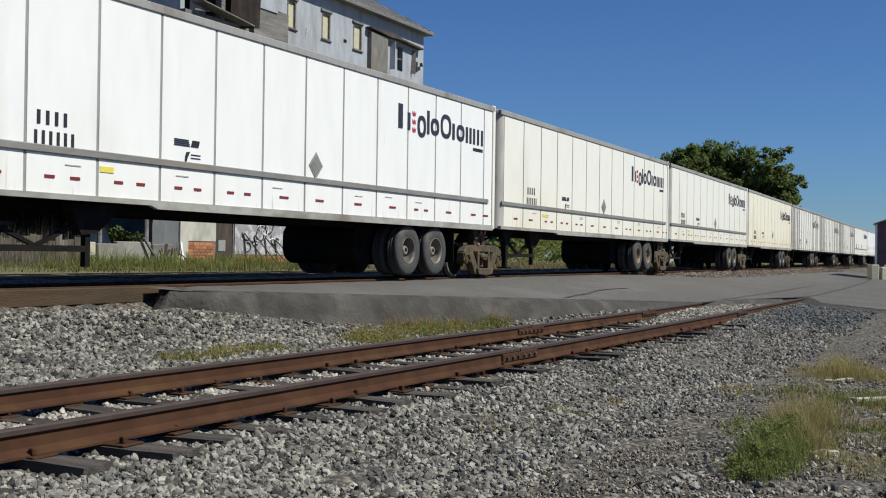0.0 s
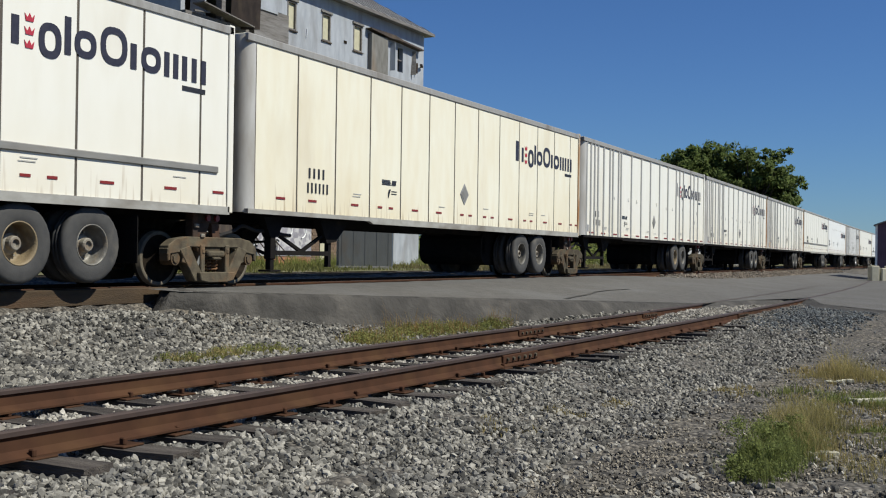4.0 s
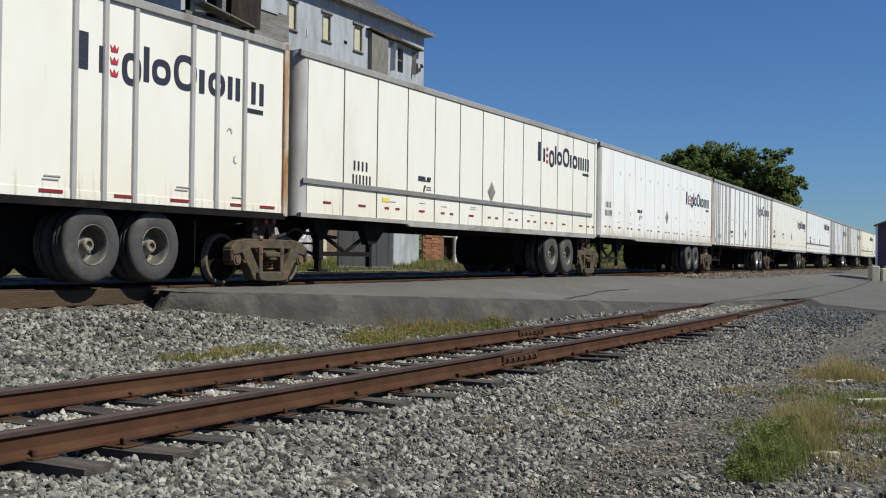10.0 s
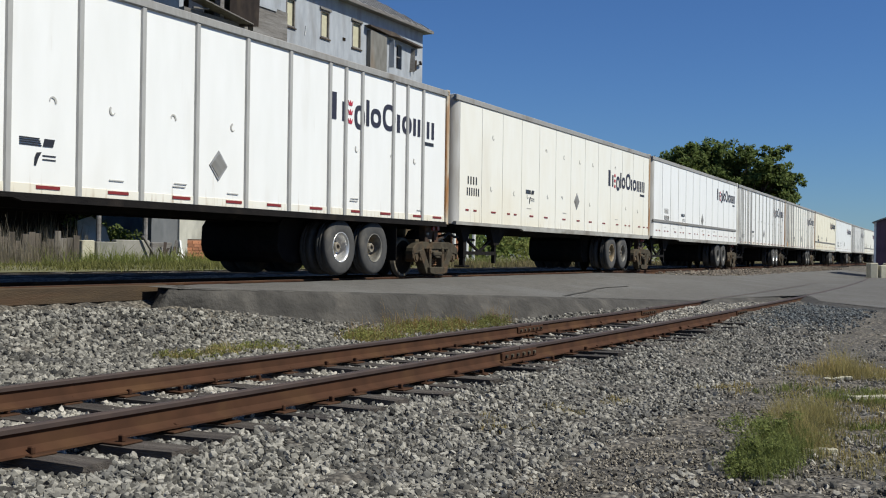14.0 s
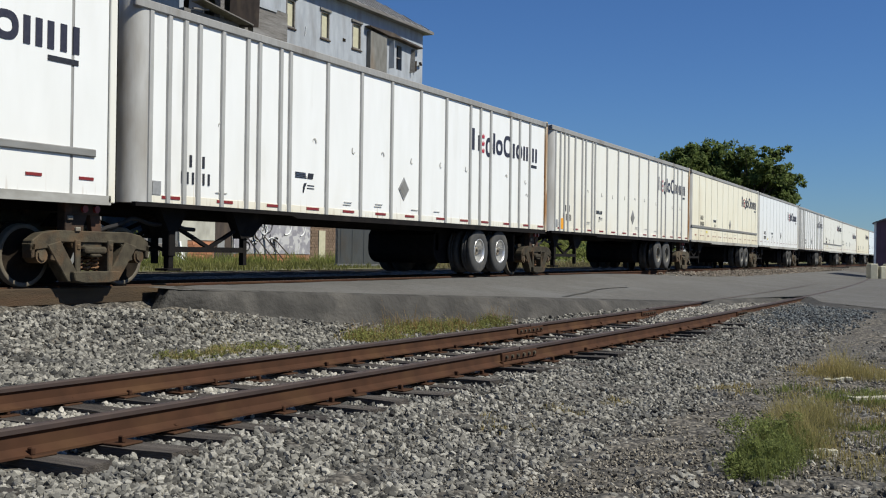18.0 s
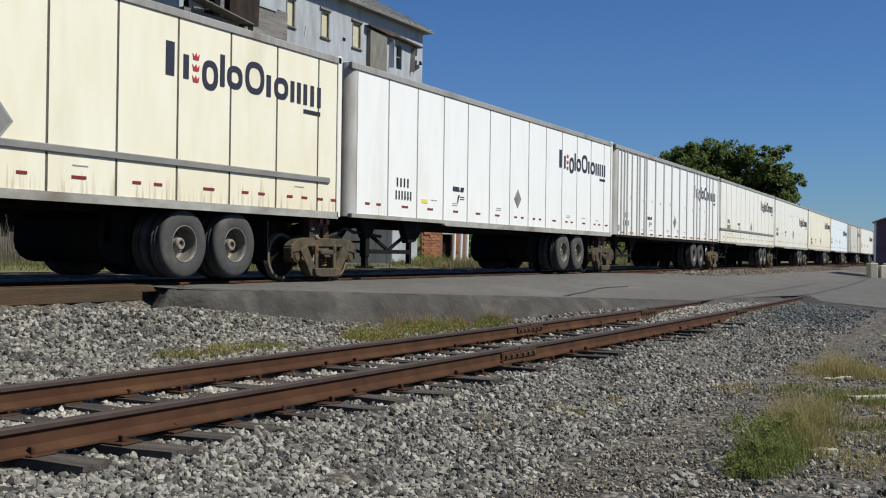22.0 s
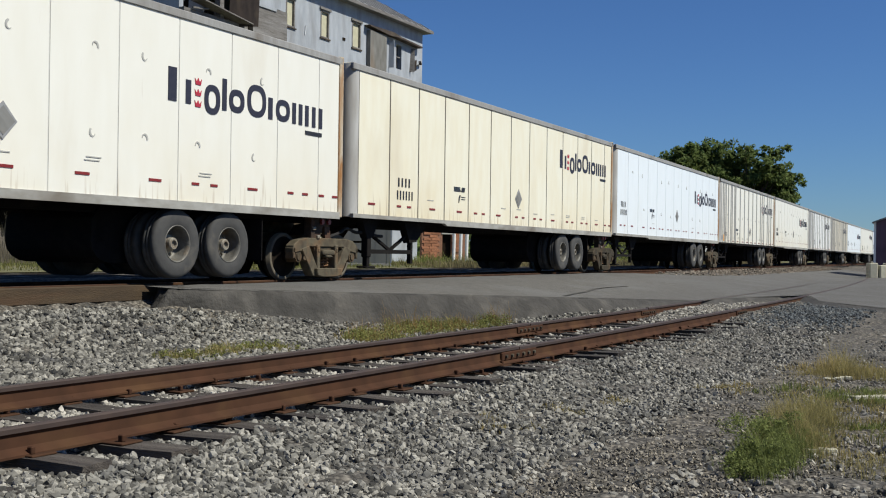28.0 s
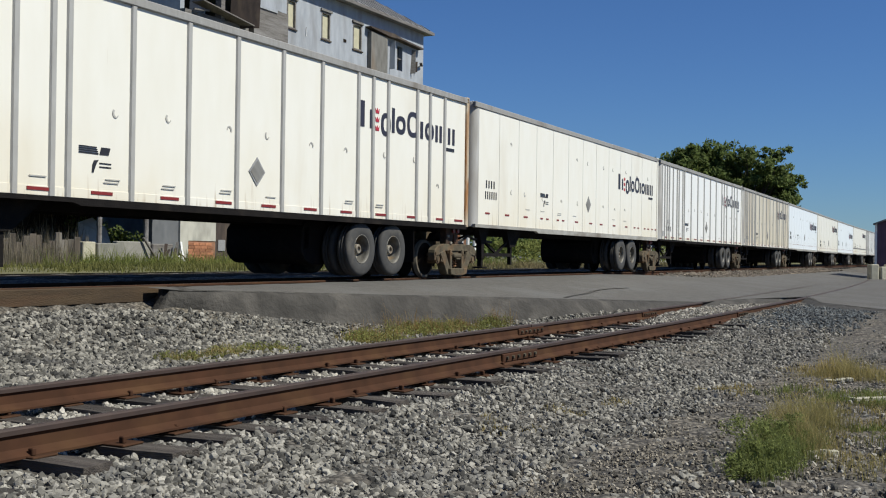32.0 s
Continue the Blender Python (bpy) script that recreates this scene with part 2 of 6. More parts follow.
def bm_beam(bm, a, b, w, d=None):
    """A square bar from a to b."""
    a, b = Vector(a), Vector(b)
    way = b - a
    m = Matrix.Translation((a + b) / 2) @ way.to_track_quat("Z", "Y").to_matrix().to_4x4() @ Matrix.Diagonal((w, d or w, way.length, 1))
    bmesh.ops.create_cube(bm, size=1.0, matrix=m)
    return bm


def bm_prism(bm, pts, y0, y1):
    """An outline in the xz plane, drawn out along y."""
    f = [bm.verts.new((x, y0, z)) for x, z in pts]
    g = [bm.verts.new((x, y1, z)) for x, z in pts]
    bm.faces.new(f)
    bm.faces.new(g[::-1])
    for i in range(len(f)):
        j = (i + 1) % len(f)
        bm.faces.new((f[j], f[i], g[i], g[j]))
    return bm


def bm_lathe(bm, profile, seg=28, axis="y"):
    """Points (radius, along) turned round the y axis."""
    rings = []
    for r, h in profile:
        ring = []
        for k in range(seg):
            a = 2 * math.pi * k / seg
            ring.append(bm.verts.new((r * math.cos(a), h, r * math.sin(a))))
        rings.append(ring)
    for p, q in zip(rings, rings[1:]):
        for k in range(seg):
            j = (k + 1) % seg
            bm.faces.new((p[k], p[j], q[j], q[k]))
    return bm


def mesh_of(bm, name, *mats, smooth=False):
    bmesh.ops.recalc_face_normals(bm, faces=bm.faces)
    me = bpy.data.meshes.new(name)
    bm.to_mesh(me)
    bm.free()
    for m in mats:
        me.materials.append(m)
    if smooth:
        me.polygons.foreach_set("use_smooth", [True] * len(me.polygons))
    return me


def part(name, bm, mat, parent, label="", smooth=False):
    ob = new(name, mesh_of(bm, name, mat, smooth=smooth))
    ob.parent = parent
    return tagged(ob, label) if label else ob


def share(name, me, parent, m=None, label=""):
    """One more object on a mesh that is already there."""
    ob = new(name, me)
    ob.parent = parent
    if m is not None:
        ob.matrix_basis = m
    return tagged(ob, label) if label else ob


def box(*a, bevel=0.0):
    return bm_box(bmesh.new(), *a, bevel=bevel)


# ---------------------------------------------------------------- the two tracks
PITCH = 16.3                                   # from coupling to coupling
X0, Y0, H0, K0, K1 = -1.64415, 23.89286, 0.465488, -0.000922, 1.3e-05
SX, SY, SH, SK, SZ = 0.0, 12.1008, 0.49003, -0.001989, -0.4814


def main_table():
    """The main track's centre line, every half metre: x, y, heading from +y towards +x."""
    out = {}
    for sign in (1, -1):
        x, y = X0, Y0
        out[0] = (x, y, H0)
        for i in range(1, 1500):
            s = sign * (i - 0.5) * 0.5
            k = min(max(s, -60), 180)
            h = H0 + K0 * k + K1 * k * k / 2
            x, y = x + sign * 0.5 * math.sin(h), y + sign * 0.5 * math.cos(h)
            out[sign * i] = (x, y, h)
    return out


MAIN = main_table()


def main_at(s):
    i = math.floor(s / 0.5)
    f = s / 0.5 - i
    a, b = MAIN[i], MAIN[i + 1]
    return tuple(p + (q - p) * f for p, q in zip(a, b))


def on_main(s, lat, z=0.0):
    """s metres along the main track, lat metres from its middle towards the camera."""
    x, y, h = main_at(s)
    return Vector((x + lat * math.cos(h), y - lat * math.sin(h), z))


def on_siding(s, lat, z=0.0):
    k = min(max(s, -60), 70)
    h, g = SH + SK * k * 0.5, SH + SK * k
    return Vector((SX + s * math.sin(h) + lat * math.cos(g), SY + s * math.cos(h) - lat * math.sin(g), SZ + z))


def frame_on(p, q):
    """The pose at p with the x axis towards q and z up."""
    d = q - p
    return pose(p.x, p.y, p.z, 0, -math.degrees(math.atan2(d.z, math.hypot(d.x, d.y))), math.degrees(math.atan2(d.y, d.x)))


MS = np.arange(-120, 600, 0.5)
MP = np.array([main_at(s) for s in MS])
SS = np.arange(-80, 200, 0.5)
SP = np.array([tuple(on_siding(s, 0))[:2] + (SH + SK * min(max(s, -60), 70),) for s in SS])


def near_track(P, table, along):
    """For an array of places: the way along a track and the distance from it towards the camera."""
    s = np.zeros(len(P))
    for _ in range(7):
        x, y, h = (np.interp(s, along, table[:, k]) for k in range(3))
        dx, dy = P[:, 0] - x, P[:, 1] - y
        s = np.clip(s + dx * np.sin(h) + dy * np.cos(h), along[0], along[-1])
    x, y, h = (np.interp(s, along, table[:, k]) for k in range(3))
    dx, dy = P[:, 0] - x, P[:, 1] - y
    return s + dx * np.sin(h) + dy * np.cos(h), dx * np.cos(h) - dy * np.sin(h)


def step(x, a, b):
    t = np.clip((x - a) / (b - a), 0, 1)
    return t * t * (3 - 2 * t)


def road_edge(lat):
    """Where along the main track the road's left edge lies."""
    return np.interp(lat, (0.9, 1.6, 6.1, 6.9, 7.5, 7.9, 8.5, 10.0, 12.0), (-8.5, -8.4, 4.3, 8.0, 10.6, 9.0, 6.3, 4.6, 2.5))


def road_z(lat):
    return np.interp(lat, (1.3, 6.0, 8.0, 12.0), (-0.03, -0.487, -0.49, -0.60))


def ground_z(x, y):
    P = np.stack([np.ravel(x), np.ravel(y)], 1).astype(float)
    s, lat = near_track(P, MP, MS)
    t, sl = near_track(P, SP, SS)
    z = -0.86 + 0.27 * step(t, 3.0, 13.0)
    z = np.maximum(z, -0.715 - 1.5 * np.maximum(np.abs(sl) - 1.45, 0) * 0.12)       # siding's bed
    z = np.where(lat < 5.0, np.maximum(z, -0.72), z)
    z += (-0.33 - z) * step(-lat, -3.4, -1.5)              # main track's bed
    z += (-0.20 - z) * step(-lat, -1.1, -0.9)
    z += (-0.03 - z) * step(-lat, 1.5, 2.8)
    z += (-0.10 - z) * step(-lat, 8, 20)
    inside = step(s - road_edge(lat), 0.2, 1.0) * (lat < 40)
    z += (road_z(np.maximum(lat, 0)) - 0.12 - z) * inside * (lat > 1.7)
    bank = (s > 16.5 + (lat - 1.05) * 3.6) * (lat > 1.2) * (lat < 3.6)
    z = np.where(bank, road_z(lat) - 0.02 - 0.1 * (lat < 1.5), z)
    far = step(np.hypot(P[:, 0], P[:, 1]), 150, 400)
    z += (-0.6 - z) * far
    return z.reshape(np.shape(x))


def gz(x, y):
    return float(ground_z(np.array([x]), np.array([y]))[0])


# ---------------------------------------------------------------- ground, road, tracks
def grid_sheet(name, xs, ys, mat, zf):
    X, Y = np.meshgrid(xs, ys)
    Z = zf(X, Y)
    nx, ny = len(xs), len(ys)
    i = np.arange(nx * ny).reshape(ny, nx)
    faces = np.stack([i[:-1, :-1], i[:-1, 1:], i[1:, 1:], i[1:, :-1]], -1).reshape(-1, 4)
    me = bpy.data.meshes.new(name)
    me.from_pydata(np.stack([X.ravel(), Y.ravel(), Z.ravel()], 1).tolist(), [], faces.tolist())
    me.polygons.foreach_set("use_smooth", [True] * len(me.polygons))
    me.materials.append(mat)
    return new(name, me)


def spread(lo, hi, d, far):
    mid = list(np.arange(lo, hi, d))
    out, s, x = [], d, hi
    while x < far:
        out.append(x)
        s *= 1.3
        x += s
    left, s, x = [], d, lo - d
    while x > -far:
        left.append(x)
        s *= 1.3
        x -= s
    return np.array(left[::-1] + mid + out + [far])


def make_ground():
    rng = np.random.default_rng(3)
    xs, ys = spread(-14, 16, 0.22, 2500), spread(1, 46, 0.22, 2500)

    def zf(X, Y):
        near = (np.hypot(X, Y - 15) < 45)
        return ground_z(X, Y) + rng.normal(0, 0.012, X.shape) * near
    tagged(grid_sheet("ground", xs, ys, GROUND, zf), "grey-brown gravelly earth around the tracks", "ground", kind="structure")


def make_road():
    """The asphalt lies as one slab over the main track's near side, sloping down to the siding, with a broken edge."""
    bm = bmesh.new()
    rng = random.Random(5)
    rows = []
    lats = [1.05, 1.6, 2.3, 3.0, 3.7, 4.4, 5.2, 6.0, 6.8, 7.6, 8.4, 9.2, 10.2, 11.2, 12.5, 14.0]
    for lat in lats:
        e = float(road_edge(lat)) + 0.45
        last = 13.0 + (lat - 1.05) * 3.6 if lat < 3.2 else 62.0
        row = []
        for k in range(49):
            f = (k / 48) ** 1.6
            s = e + (last - e) * f
            row.append(bm.verts.new(on_main(s, lat, float(road_z(lat)) + rng.uniform(-0.006, 0.004))))
        rows.append(row)
    for p, q in zip(rows, rows[1:]):
        for k in range(48):
            bm.faces.new((p[k], p[k + 1], q[k + 1], q[k]))
    road = new("road", mesh_of(bm, "road", ASPHALT, smooth=True))
    tagged(road, "worn grey asphalt road over the level crossing", "road", kind="structure")
    # a tarred crack that wanders over the asphalt
    bm = bmesh.new()
    pts = [(2.5, 22.5), (2.7, 23.1), (3.2, 24.5), (3.6, 25.9), (4.1, 27.1), (4.8, 28.4)]
    lats = near_track(np.array(pts), MP, MS)[1]
    rows = [[bm.verts.new((x + w, y, float(road_z(lat)) + 0.006)) for w in (-0.05, 0.05)] for (x, y), lat in zip(pts, lats)]
    for p, q in zip(rows, rows[1:]):
        bm.faces.new((p[0], q[0], q[1], p[1]))
    tagged(new("tarred_crack", mesh_of(bm, "tarred_crack", ASPHALT_EDGE)), "dark tarred crack in the asphalt", "crack", kind="structure")
    # dark grooves beside the siding's rails where they cross the road
    for lat in (0.69, -0.69):
        bm = bmesh.new()
        a = 14.4 if lat < 0 else 21.0
        rows = [[bm.verts.new(on_siding(a + 1.5 * k, lat + w, -0.0005)) for w in (-0.035, 0.035)] for k in range(28)]
        for p, q in zip(rows, rows[1:]):
            bm.faces.new((p[0], p[1], q[1], q[0]))
        tagged(new("flangeway", mesh_of(bm, "flangeway", SEAM)), "dark groove beside a sunken rail", "groove", kind="structure")
    # the crumbling slope at its edge
    bm = bmesh.new()
    lip, top, bot = [], [], []
    n = 130
    for k in range(n + 1):
        f = k / n
        lat = 1.06 + f * 12.4
        e = float(road_edge(lat))
        lip.append(bm.verts.new(on_main(e + 0.62 + 0.5 * (1 - min(f / 0.06, 1)) + rng.uniform(-0.1, 0.1), lat, float(road_z(lat)) + 0.008)))
        top.append(bm.verts.new(on_main(e + 0.2 + 0.5 * (1 - min(f / 0.06, 1)) + rng.uniform(-0.1, 0.1), lat, float(road_z(lat)) - 0.025)))
        q = on_main(e + 0.65 - 1.0 * min(f / 0.14, 1) - 0.5 * math.sin(min(f * 1.6, 1) * 3) - rng.uniform(0, 0.22), lat - 0.1, 0)
        bot.append(bm.verts.new((q.x, q.y, gz(q.x, q.y) - 0.03)))
    mid = []
    for t, b in zip(top, bot):
        mid.append(bm.verts.new(t.co.lerp(b.co, 0.5) + Vector((rng.uniform(-.04, .04), rng.uniform(-.04, .04), rng.uniform(-0.01, 0.03)))))
    for a, b in ((lip, top), (top, mid), (mid, bot)):
        for k in range(n):
            bm.faces.new((a[k], b[k], b[k + 1], a[k + 1]))
    tagged(new("road_edge", mesh_of(bm, "road_edge", ASPHALT_EDGE, smooth=True)), "dark crumbling asphalt edge sloping to the ballast", "road edge", kind="structure")


def rail_profile(h, head, base):
    w = 0.014
    half = [(base / 2, 0), (base / 2, 0.014), (0.03, 0.032), (w + 0.004, 0.05), (w, h - 0.06), (0.02, h - 0.048), (head / 2, h - 0.036), (head / 2, h - 0.01), (head / 2 - 0.011, h)]
    return half + [(-x, z) for x, z in half[::-1]]


def sweep_rail(bm, place, s0, s1, ds, prof, lat, z, top_index):
    n = max(1, int(round((s1 - s0) / ds)))
    rings = []
    for k in range(n + 1):
        s = s0 + (s1 - s0) * k / n
        rings.append([bm.verts.new(place(s, lat + x, z + h)) for x, h in prof])
    m = len(prof)
    for a, b in zip(rings, rings[1:]):
        for i in range(m):
            j = (i + 1) % m
            f = bm.faces.new((a[i], a[j], b[j], b[i]))
            f.material_index = 1 if i in top_index else 0
    for r in (rings[0], rings[-1][::-1]):
        bm.faces.new(r)
    return bm


def rail_mesh(name, place, s0, s1, ds, lat, z, top):
    prof = rail_profile(0.168, 0.066, 0.14)
    return mesh_of(sweep_rail(bmesh.new(), place, s0, s1, ds, prof, lat, z, (8,) if top is MAIN_TOP else (6, 7, 8, 9, 10)), name, RAIL_SIDE, top)


def make_siding():
    track = tagged(new("siding_track"), "rusty siding track on weathered wooden ties", "railway track")
    # rails in lengths, with gaps at the joints
    joints = {1: (-30, SIDE_NEAR - 11.9, SIDE_NEAR, SIDE_NEAR + 11.07, 62), -1: (-30, SIDE_FAR - 11.9, SIDE_FAR, SIDE_FAR + 5.93, 62)}
    for side in (1, -1):
        cuts = joints[side]
        for a, b in zip(cuts, cuts[1:]):
            drop = -0.008 if a == cuts[2] else 0.0
            ob = new("rail", rail_mesh("rail", on_siding, a + 0.012, b - 0.012, 0.6, side * 0.7525, -0.168 + drop, RAIL_TOP))
            ob.parent = track
    # joint bars with bolts on both faces of a joint
    for side in (1, -1):
        for c in joints[side][1:-1]:
            for face in (1, -1):
                bm = bmesh.new()
                m = frame_on(on_siding(c, side * 0.7525 + face * 0.026, -0.09), on_siding(c + 0.4, side * 0.7525 + face * 0.026, -0.09))
                bm_box(bm, -0.46, 0.46, -0.014, 0.014, -0.045, 0.045, 0.008)
                bar = share("joint_bar", mesh_of(bm, "joint_bar", RAIL_SIDE), track, m)
                bolt = bmesh.new()
                bm_cyl(bolt, (0, -0.012, 0), (0, 0.012, 0), 0.02, seg=6)
                me = mesh_of(bolt, "bolt", BOGIE)
                for x in (-0.37, -0.22, -0.08, 0.08, 0.22, 0.37):
                    share("bolt", me, bar, pose(x, -0.024 * face, 0))
    rng = random.Random(11)
    tie_meshes = []
    for k in range(6):
        bm = box(-0.115, 0.115, -1.30, 1.30, -0.15, 0)
        bmesh.ops.subdivide_edges(bm, edges=[e for e in bm.edges if abs(e.verts[0].co.y - e.verts[1].co.y) > 1], cuts=7)
        for v in bm.verts:
            v.co += Vector((rng.uniform(-.009, .009), rng.uniform(-.02, .02), rng.uniform(-.008, .006)))
        tie_meshes.append(mesh_of(bm, "tie", TIE))
    plate = mesh_of(box(-0.09, 0.09, -0.15, 0.15, 0, 0.014, bevel=0.004), "tie_plate", RAIL_SIDE)
    spike = bmesh.new()
    bm_box(spike, -0.016, 0.016, -0.02, 0.02, 0, 0.045, 0.006)
    spike = mesh_of(spike, "spike", RAIL_SIDE)
    s = TIE0 - 10 * TIE_D
    i = 0
    while s < 18.5:
        at = s + rng.uniform(-0.04, 0.04)
        m = frame_on(on_siding(at, 0, -0.182), on_siding(at + 0.5, 0, -0.182)) @ pose(0, rng.uniform(-0.08, 0.08), rng.uniform(-0.03, 0.0), rng.uniform(-1.2, 1.2), 0, rng.uniform(-4, 4))
        tie = share("tie", tie_meshes[i % 6], track, m)
        if -7 < at < 16:
            for side in (1, -1):
                pl = share("tie_plate", plate, tie, pose(0, -side * 0.7525, 0))
                for q in (1, -1):
                    share("spike", spike, tie, pose(rng.uniform(-0.05, 0.05), -side * 0.7525 + q * 0.088, 0.012))
        s += TIE_D
        i += 1


def make_main_track():
    track = tagged(new("main_track"), "main line track with polished rail heads on ties in ballast", "railway track")
    for side in (1, -1):
        for a, b in ((-60, -12), (-12, 40), (40, 100), (100, 330)):
            ob = new("rail", rail_mesh("rail", on_main, a, b, 1.5, side * 0.7525, -0.168, MAIN_TOP))
            ob.parent = track
    me = mesh_of(box(-0.115, 0.115, -1.15, 1.3, -0.15, 0, bevel=0.01), "tie", TIE)
    rng = random.Random(12)
    for k in range(-34, 190):
        s = k * 0.52
        if -16 < s < 12.5:
            continue
        share("tie", me, track, frame_on(on_main(s, 0, -0.17), on_main(s + 0.5, 0, -0.17)) @ pose(0, rng.uniform(-.05, .05), 0, 0, 0, rng.uniform(-1, 1)))
    # timber edging of the crossing beside the near rail
    for a, b in ((-24.0, -14.0), (-13.97, -7.5)):
        bm = bmesh.new()
        p, q = on_main(a, 0.885, -0.13), on_main(b, 0.885, -0.13)
        bm_beam(bm, p, q, 0.19, 0.23)
        bmesh.ops.bevel(bm, geom=list(bm.edges), offset=0.012, segments=1, affect="EDGES")
        ob = new("crossing_timber", mesh_of(bm, "crossing_timber", TIMBER))
        ob.parent = track
        tagged(ob, "rust-brown crossing timber")


TIMBER = material("rust_brown_timber", (0.070, 0.044, 0.021), (0.040, 0.026, 0.014), 3, 0.85, 0, 0.02, (0.4, 0.4, 3), (0.095, 0.05, 0.024), 1.2, (0.52, 0.75))
SIDE_NEAR, SIDE_FAR = 0.36, 4.17
TIE0, TIE_D = -6.29, 0.563
make_ground()
make_road()
make_siding()
make_main_track()


# ---------------------------------------------------------------- the train
BOTTOM, TOP, HALF = 1.17, 4.10, 1.30
NOSE = material("grimy_grey_nose", (0.50, 0.485, 0.455), (0.40, 0.385, 0.355), 5, 0.5, 0.08, 0.0, (1, 1, 0.3), (0.20, 0.16, 0.11), 1.2, (0.5, 0.75))
TAIL_STEEL = material("rust_brown_bracket", (0.06, 0.04, 0.028), (0.035, 0.025, 0.02), 8, 0.8, 0, 0.01, (1, 1, 1), (0.10, 0.05, 0.03), 3.0, (0.5, 0.7), spec=0.2)
# dark base colour stands in for the shade in the gap between trailers
FRONT_SHADE = material("shaded_front_wall", (0.10, 0.095, 0.085), (0.06, 0.055, 0.05), 4, 0.8, 0, 0.01, (1, 1, 0.3), (0.15, 0.13, 0.10), 1.2, (0.5, 0.75))
SCUFF = material("grey_scuff", (0.44, 0.43, 0.40), (0.36, 0.35, 0.32), 15, 0.6)
CACHE = {}


def cached(key, build):
    if key not in CACHE:
        CACHE[key] = build()
    return CACHE[key]


def wheel_meshes():
    tyre = bm_lathe(bmesh.new(), [(0.27, 0.17), (0.36, 0.185), (0.46, 0.18), (0.505, 0.155), (0.52, 0.12), (0.52, 0.07), (0.51, 0.065), (0.51, 0.05), (0.52, 0.045), (0.52, 0.0), (0.51, -0.005), (0.51, -0.02), (0.52, -0.025),
                                  (0.52, -0.12), (0.507, -0.155), (0.46, -0.18), (0.37, -0.187), (0.31, -0.182), (0.282, -0.165)], 26)
    rim = bm_lathe(bmesh.new(), [(0.27, 0.17), (0.287, -0.15), (0.285, -0.176), (0.268, -0.17), (0.255, -0.08), (0.25, 0.11), (0.215, 0.15), (0.15, 0.14), (0.11, 0.13)], 28)
    hub = bm_lathe(bmesh.new(), [(0.16, 0.145), (0.145, 0.12), (0.135, 0.05), (0.10, 0.03), (0.095, -0.06), (0.08, -0.085), (0.055, -0.085), (0.05, -0.03), (0.001, -0.03)], 18)
    for k in range(8):
        a = 2 * math.pi * k / 8
        bm_cyl(hub, (0.185 * math.cos(a), 0.15, 0.185 * math.sin(a)), (0.185 * math.cos(a), 0.11, 0.185 * math.sin(a)), 0.016, seg=6)
    for bm in (tyre, rim, hub):
        for v in bm.verts:
            v.co.y *= 0.76
    return (mesh_of(tyre, "tyre", TYRE, smooth=True), mesh_of(rim, "rim", RIM, smooth=True), mesh_of(hub, "hub", HUB), None)


TYRE_ME, RIM_ME, HUB_ME, _ = wheel_meshes()
RIM_OCHRE = RIM_ME.copy()
RIM_OCHRE.materials[0] = RIM_RUST
RIM_BRIGHT = RIM_ME.copy()
RIM_BRIGHT.materials[0] = SILVER

SEAMS = [1.83 + 1.247 * k for k in range(12)]
RIBS = [0.72, 1.12, 1.48, 1.81, 2.38, 3.02, 3.34, 3.95, 4.23, 5.42, 6.62, 7.81, 9.06, 10.27, 11.52, 12.07, 12.66, 13.88, 14.46, 15.15]
FRONT, REAR = 0.36, 16.31


def logo(parent, kind):
    """The operator's wordmark as plain dark blocks, with a small red emblem in three pieces."""
    crown = cached("crown", lambda: mesh_of(bm_prism(bmesh.new(), [(-.06, -.045), (.06, -.045), (.08, .05), (.035, 0.0), (0, .06), (-.035, 0.0), (-.08, .05)], -0.004, 0.004), "emblem", CROWN))
    z = {"band": 3.09, "rib": 2.96, "plain": 2.72, "panel": 2.96}[kind]
    yl = -HALF - (0.006 if kind == "rib" else 0.026)
    for shape, x, w, a, b in LOGO:
        me = cached(("mark", shape, w, a, b), lambda: mesh_of(ring_bm(w, a, b) if shape == "ring" else bar_bm(w, a, b), "wordmark_shape", DARK_BLUE))
        share("wordmark_shape", me, parent, pose(11.46 + x * 1.08, yl, z), "dark shape of the wordmark")
    for k in range(3):
        share("emblem", crown, parent, pose(12.24, yl, z + 0.02 + 0.17 * k), "small red emblem")
    share("subtitle", cached("subtitle", lambda: mesh_of(box(0, 0.52, -0.004, 0.004, 0, 0.07), "subtitle", BLACK_PAINT)), parent, pose(15.12, yl, z - 0.15))


LOGO = (("bar", 0.10, 0.17, 0.0, 0.5), ("bar", 0.46, 0.11, 0.0, 0.36), ("ring", 0.86, 0.35, -0.10, 0.36), ("bar", 1.26, 0.10, 0.0, 0.5), ("ring", 1.42, 0.36, 0.0, 0.37),
        ("ring", 1.85, 0.47, -0.01, 0.52), ("bar", 2.38, 0.11, 0.0, 0.36), ("ring", 2.58, 0.37, 0.0, 0.37), ("bar", 3.02, 0.10, 0.0, 0.36), ("bar", 3.20, 0.10, 0.0, 0.36), ("bar", 3.38, 0.10, 0.0, 0.36),
        ("bar", 3.58, 0.10, 0.0, 0.36), ("bar", 3.78, 0.10, 0.0, 0.36))


def bar_bm(w, a, b):
    return box(0, w * 1.08, -0.004, 0.004, a, b)


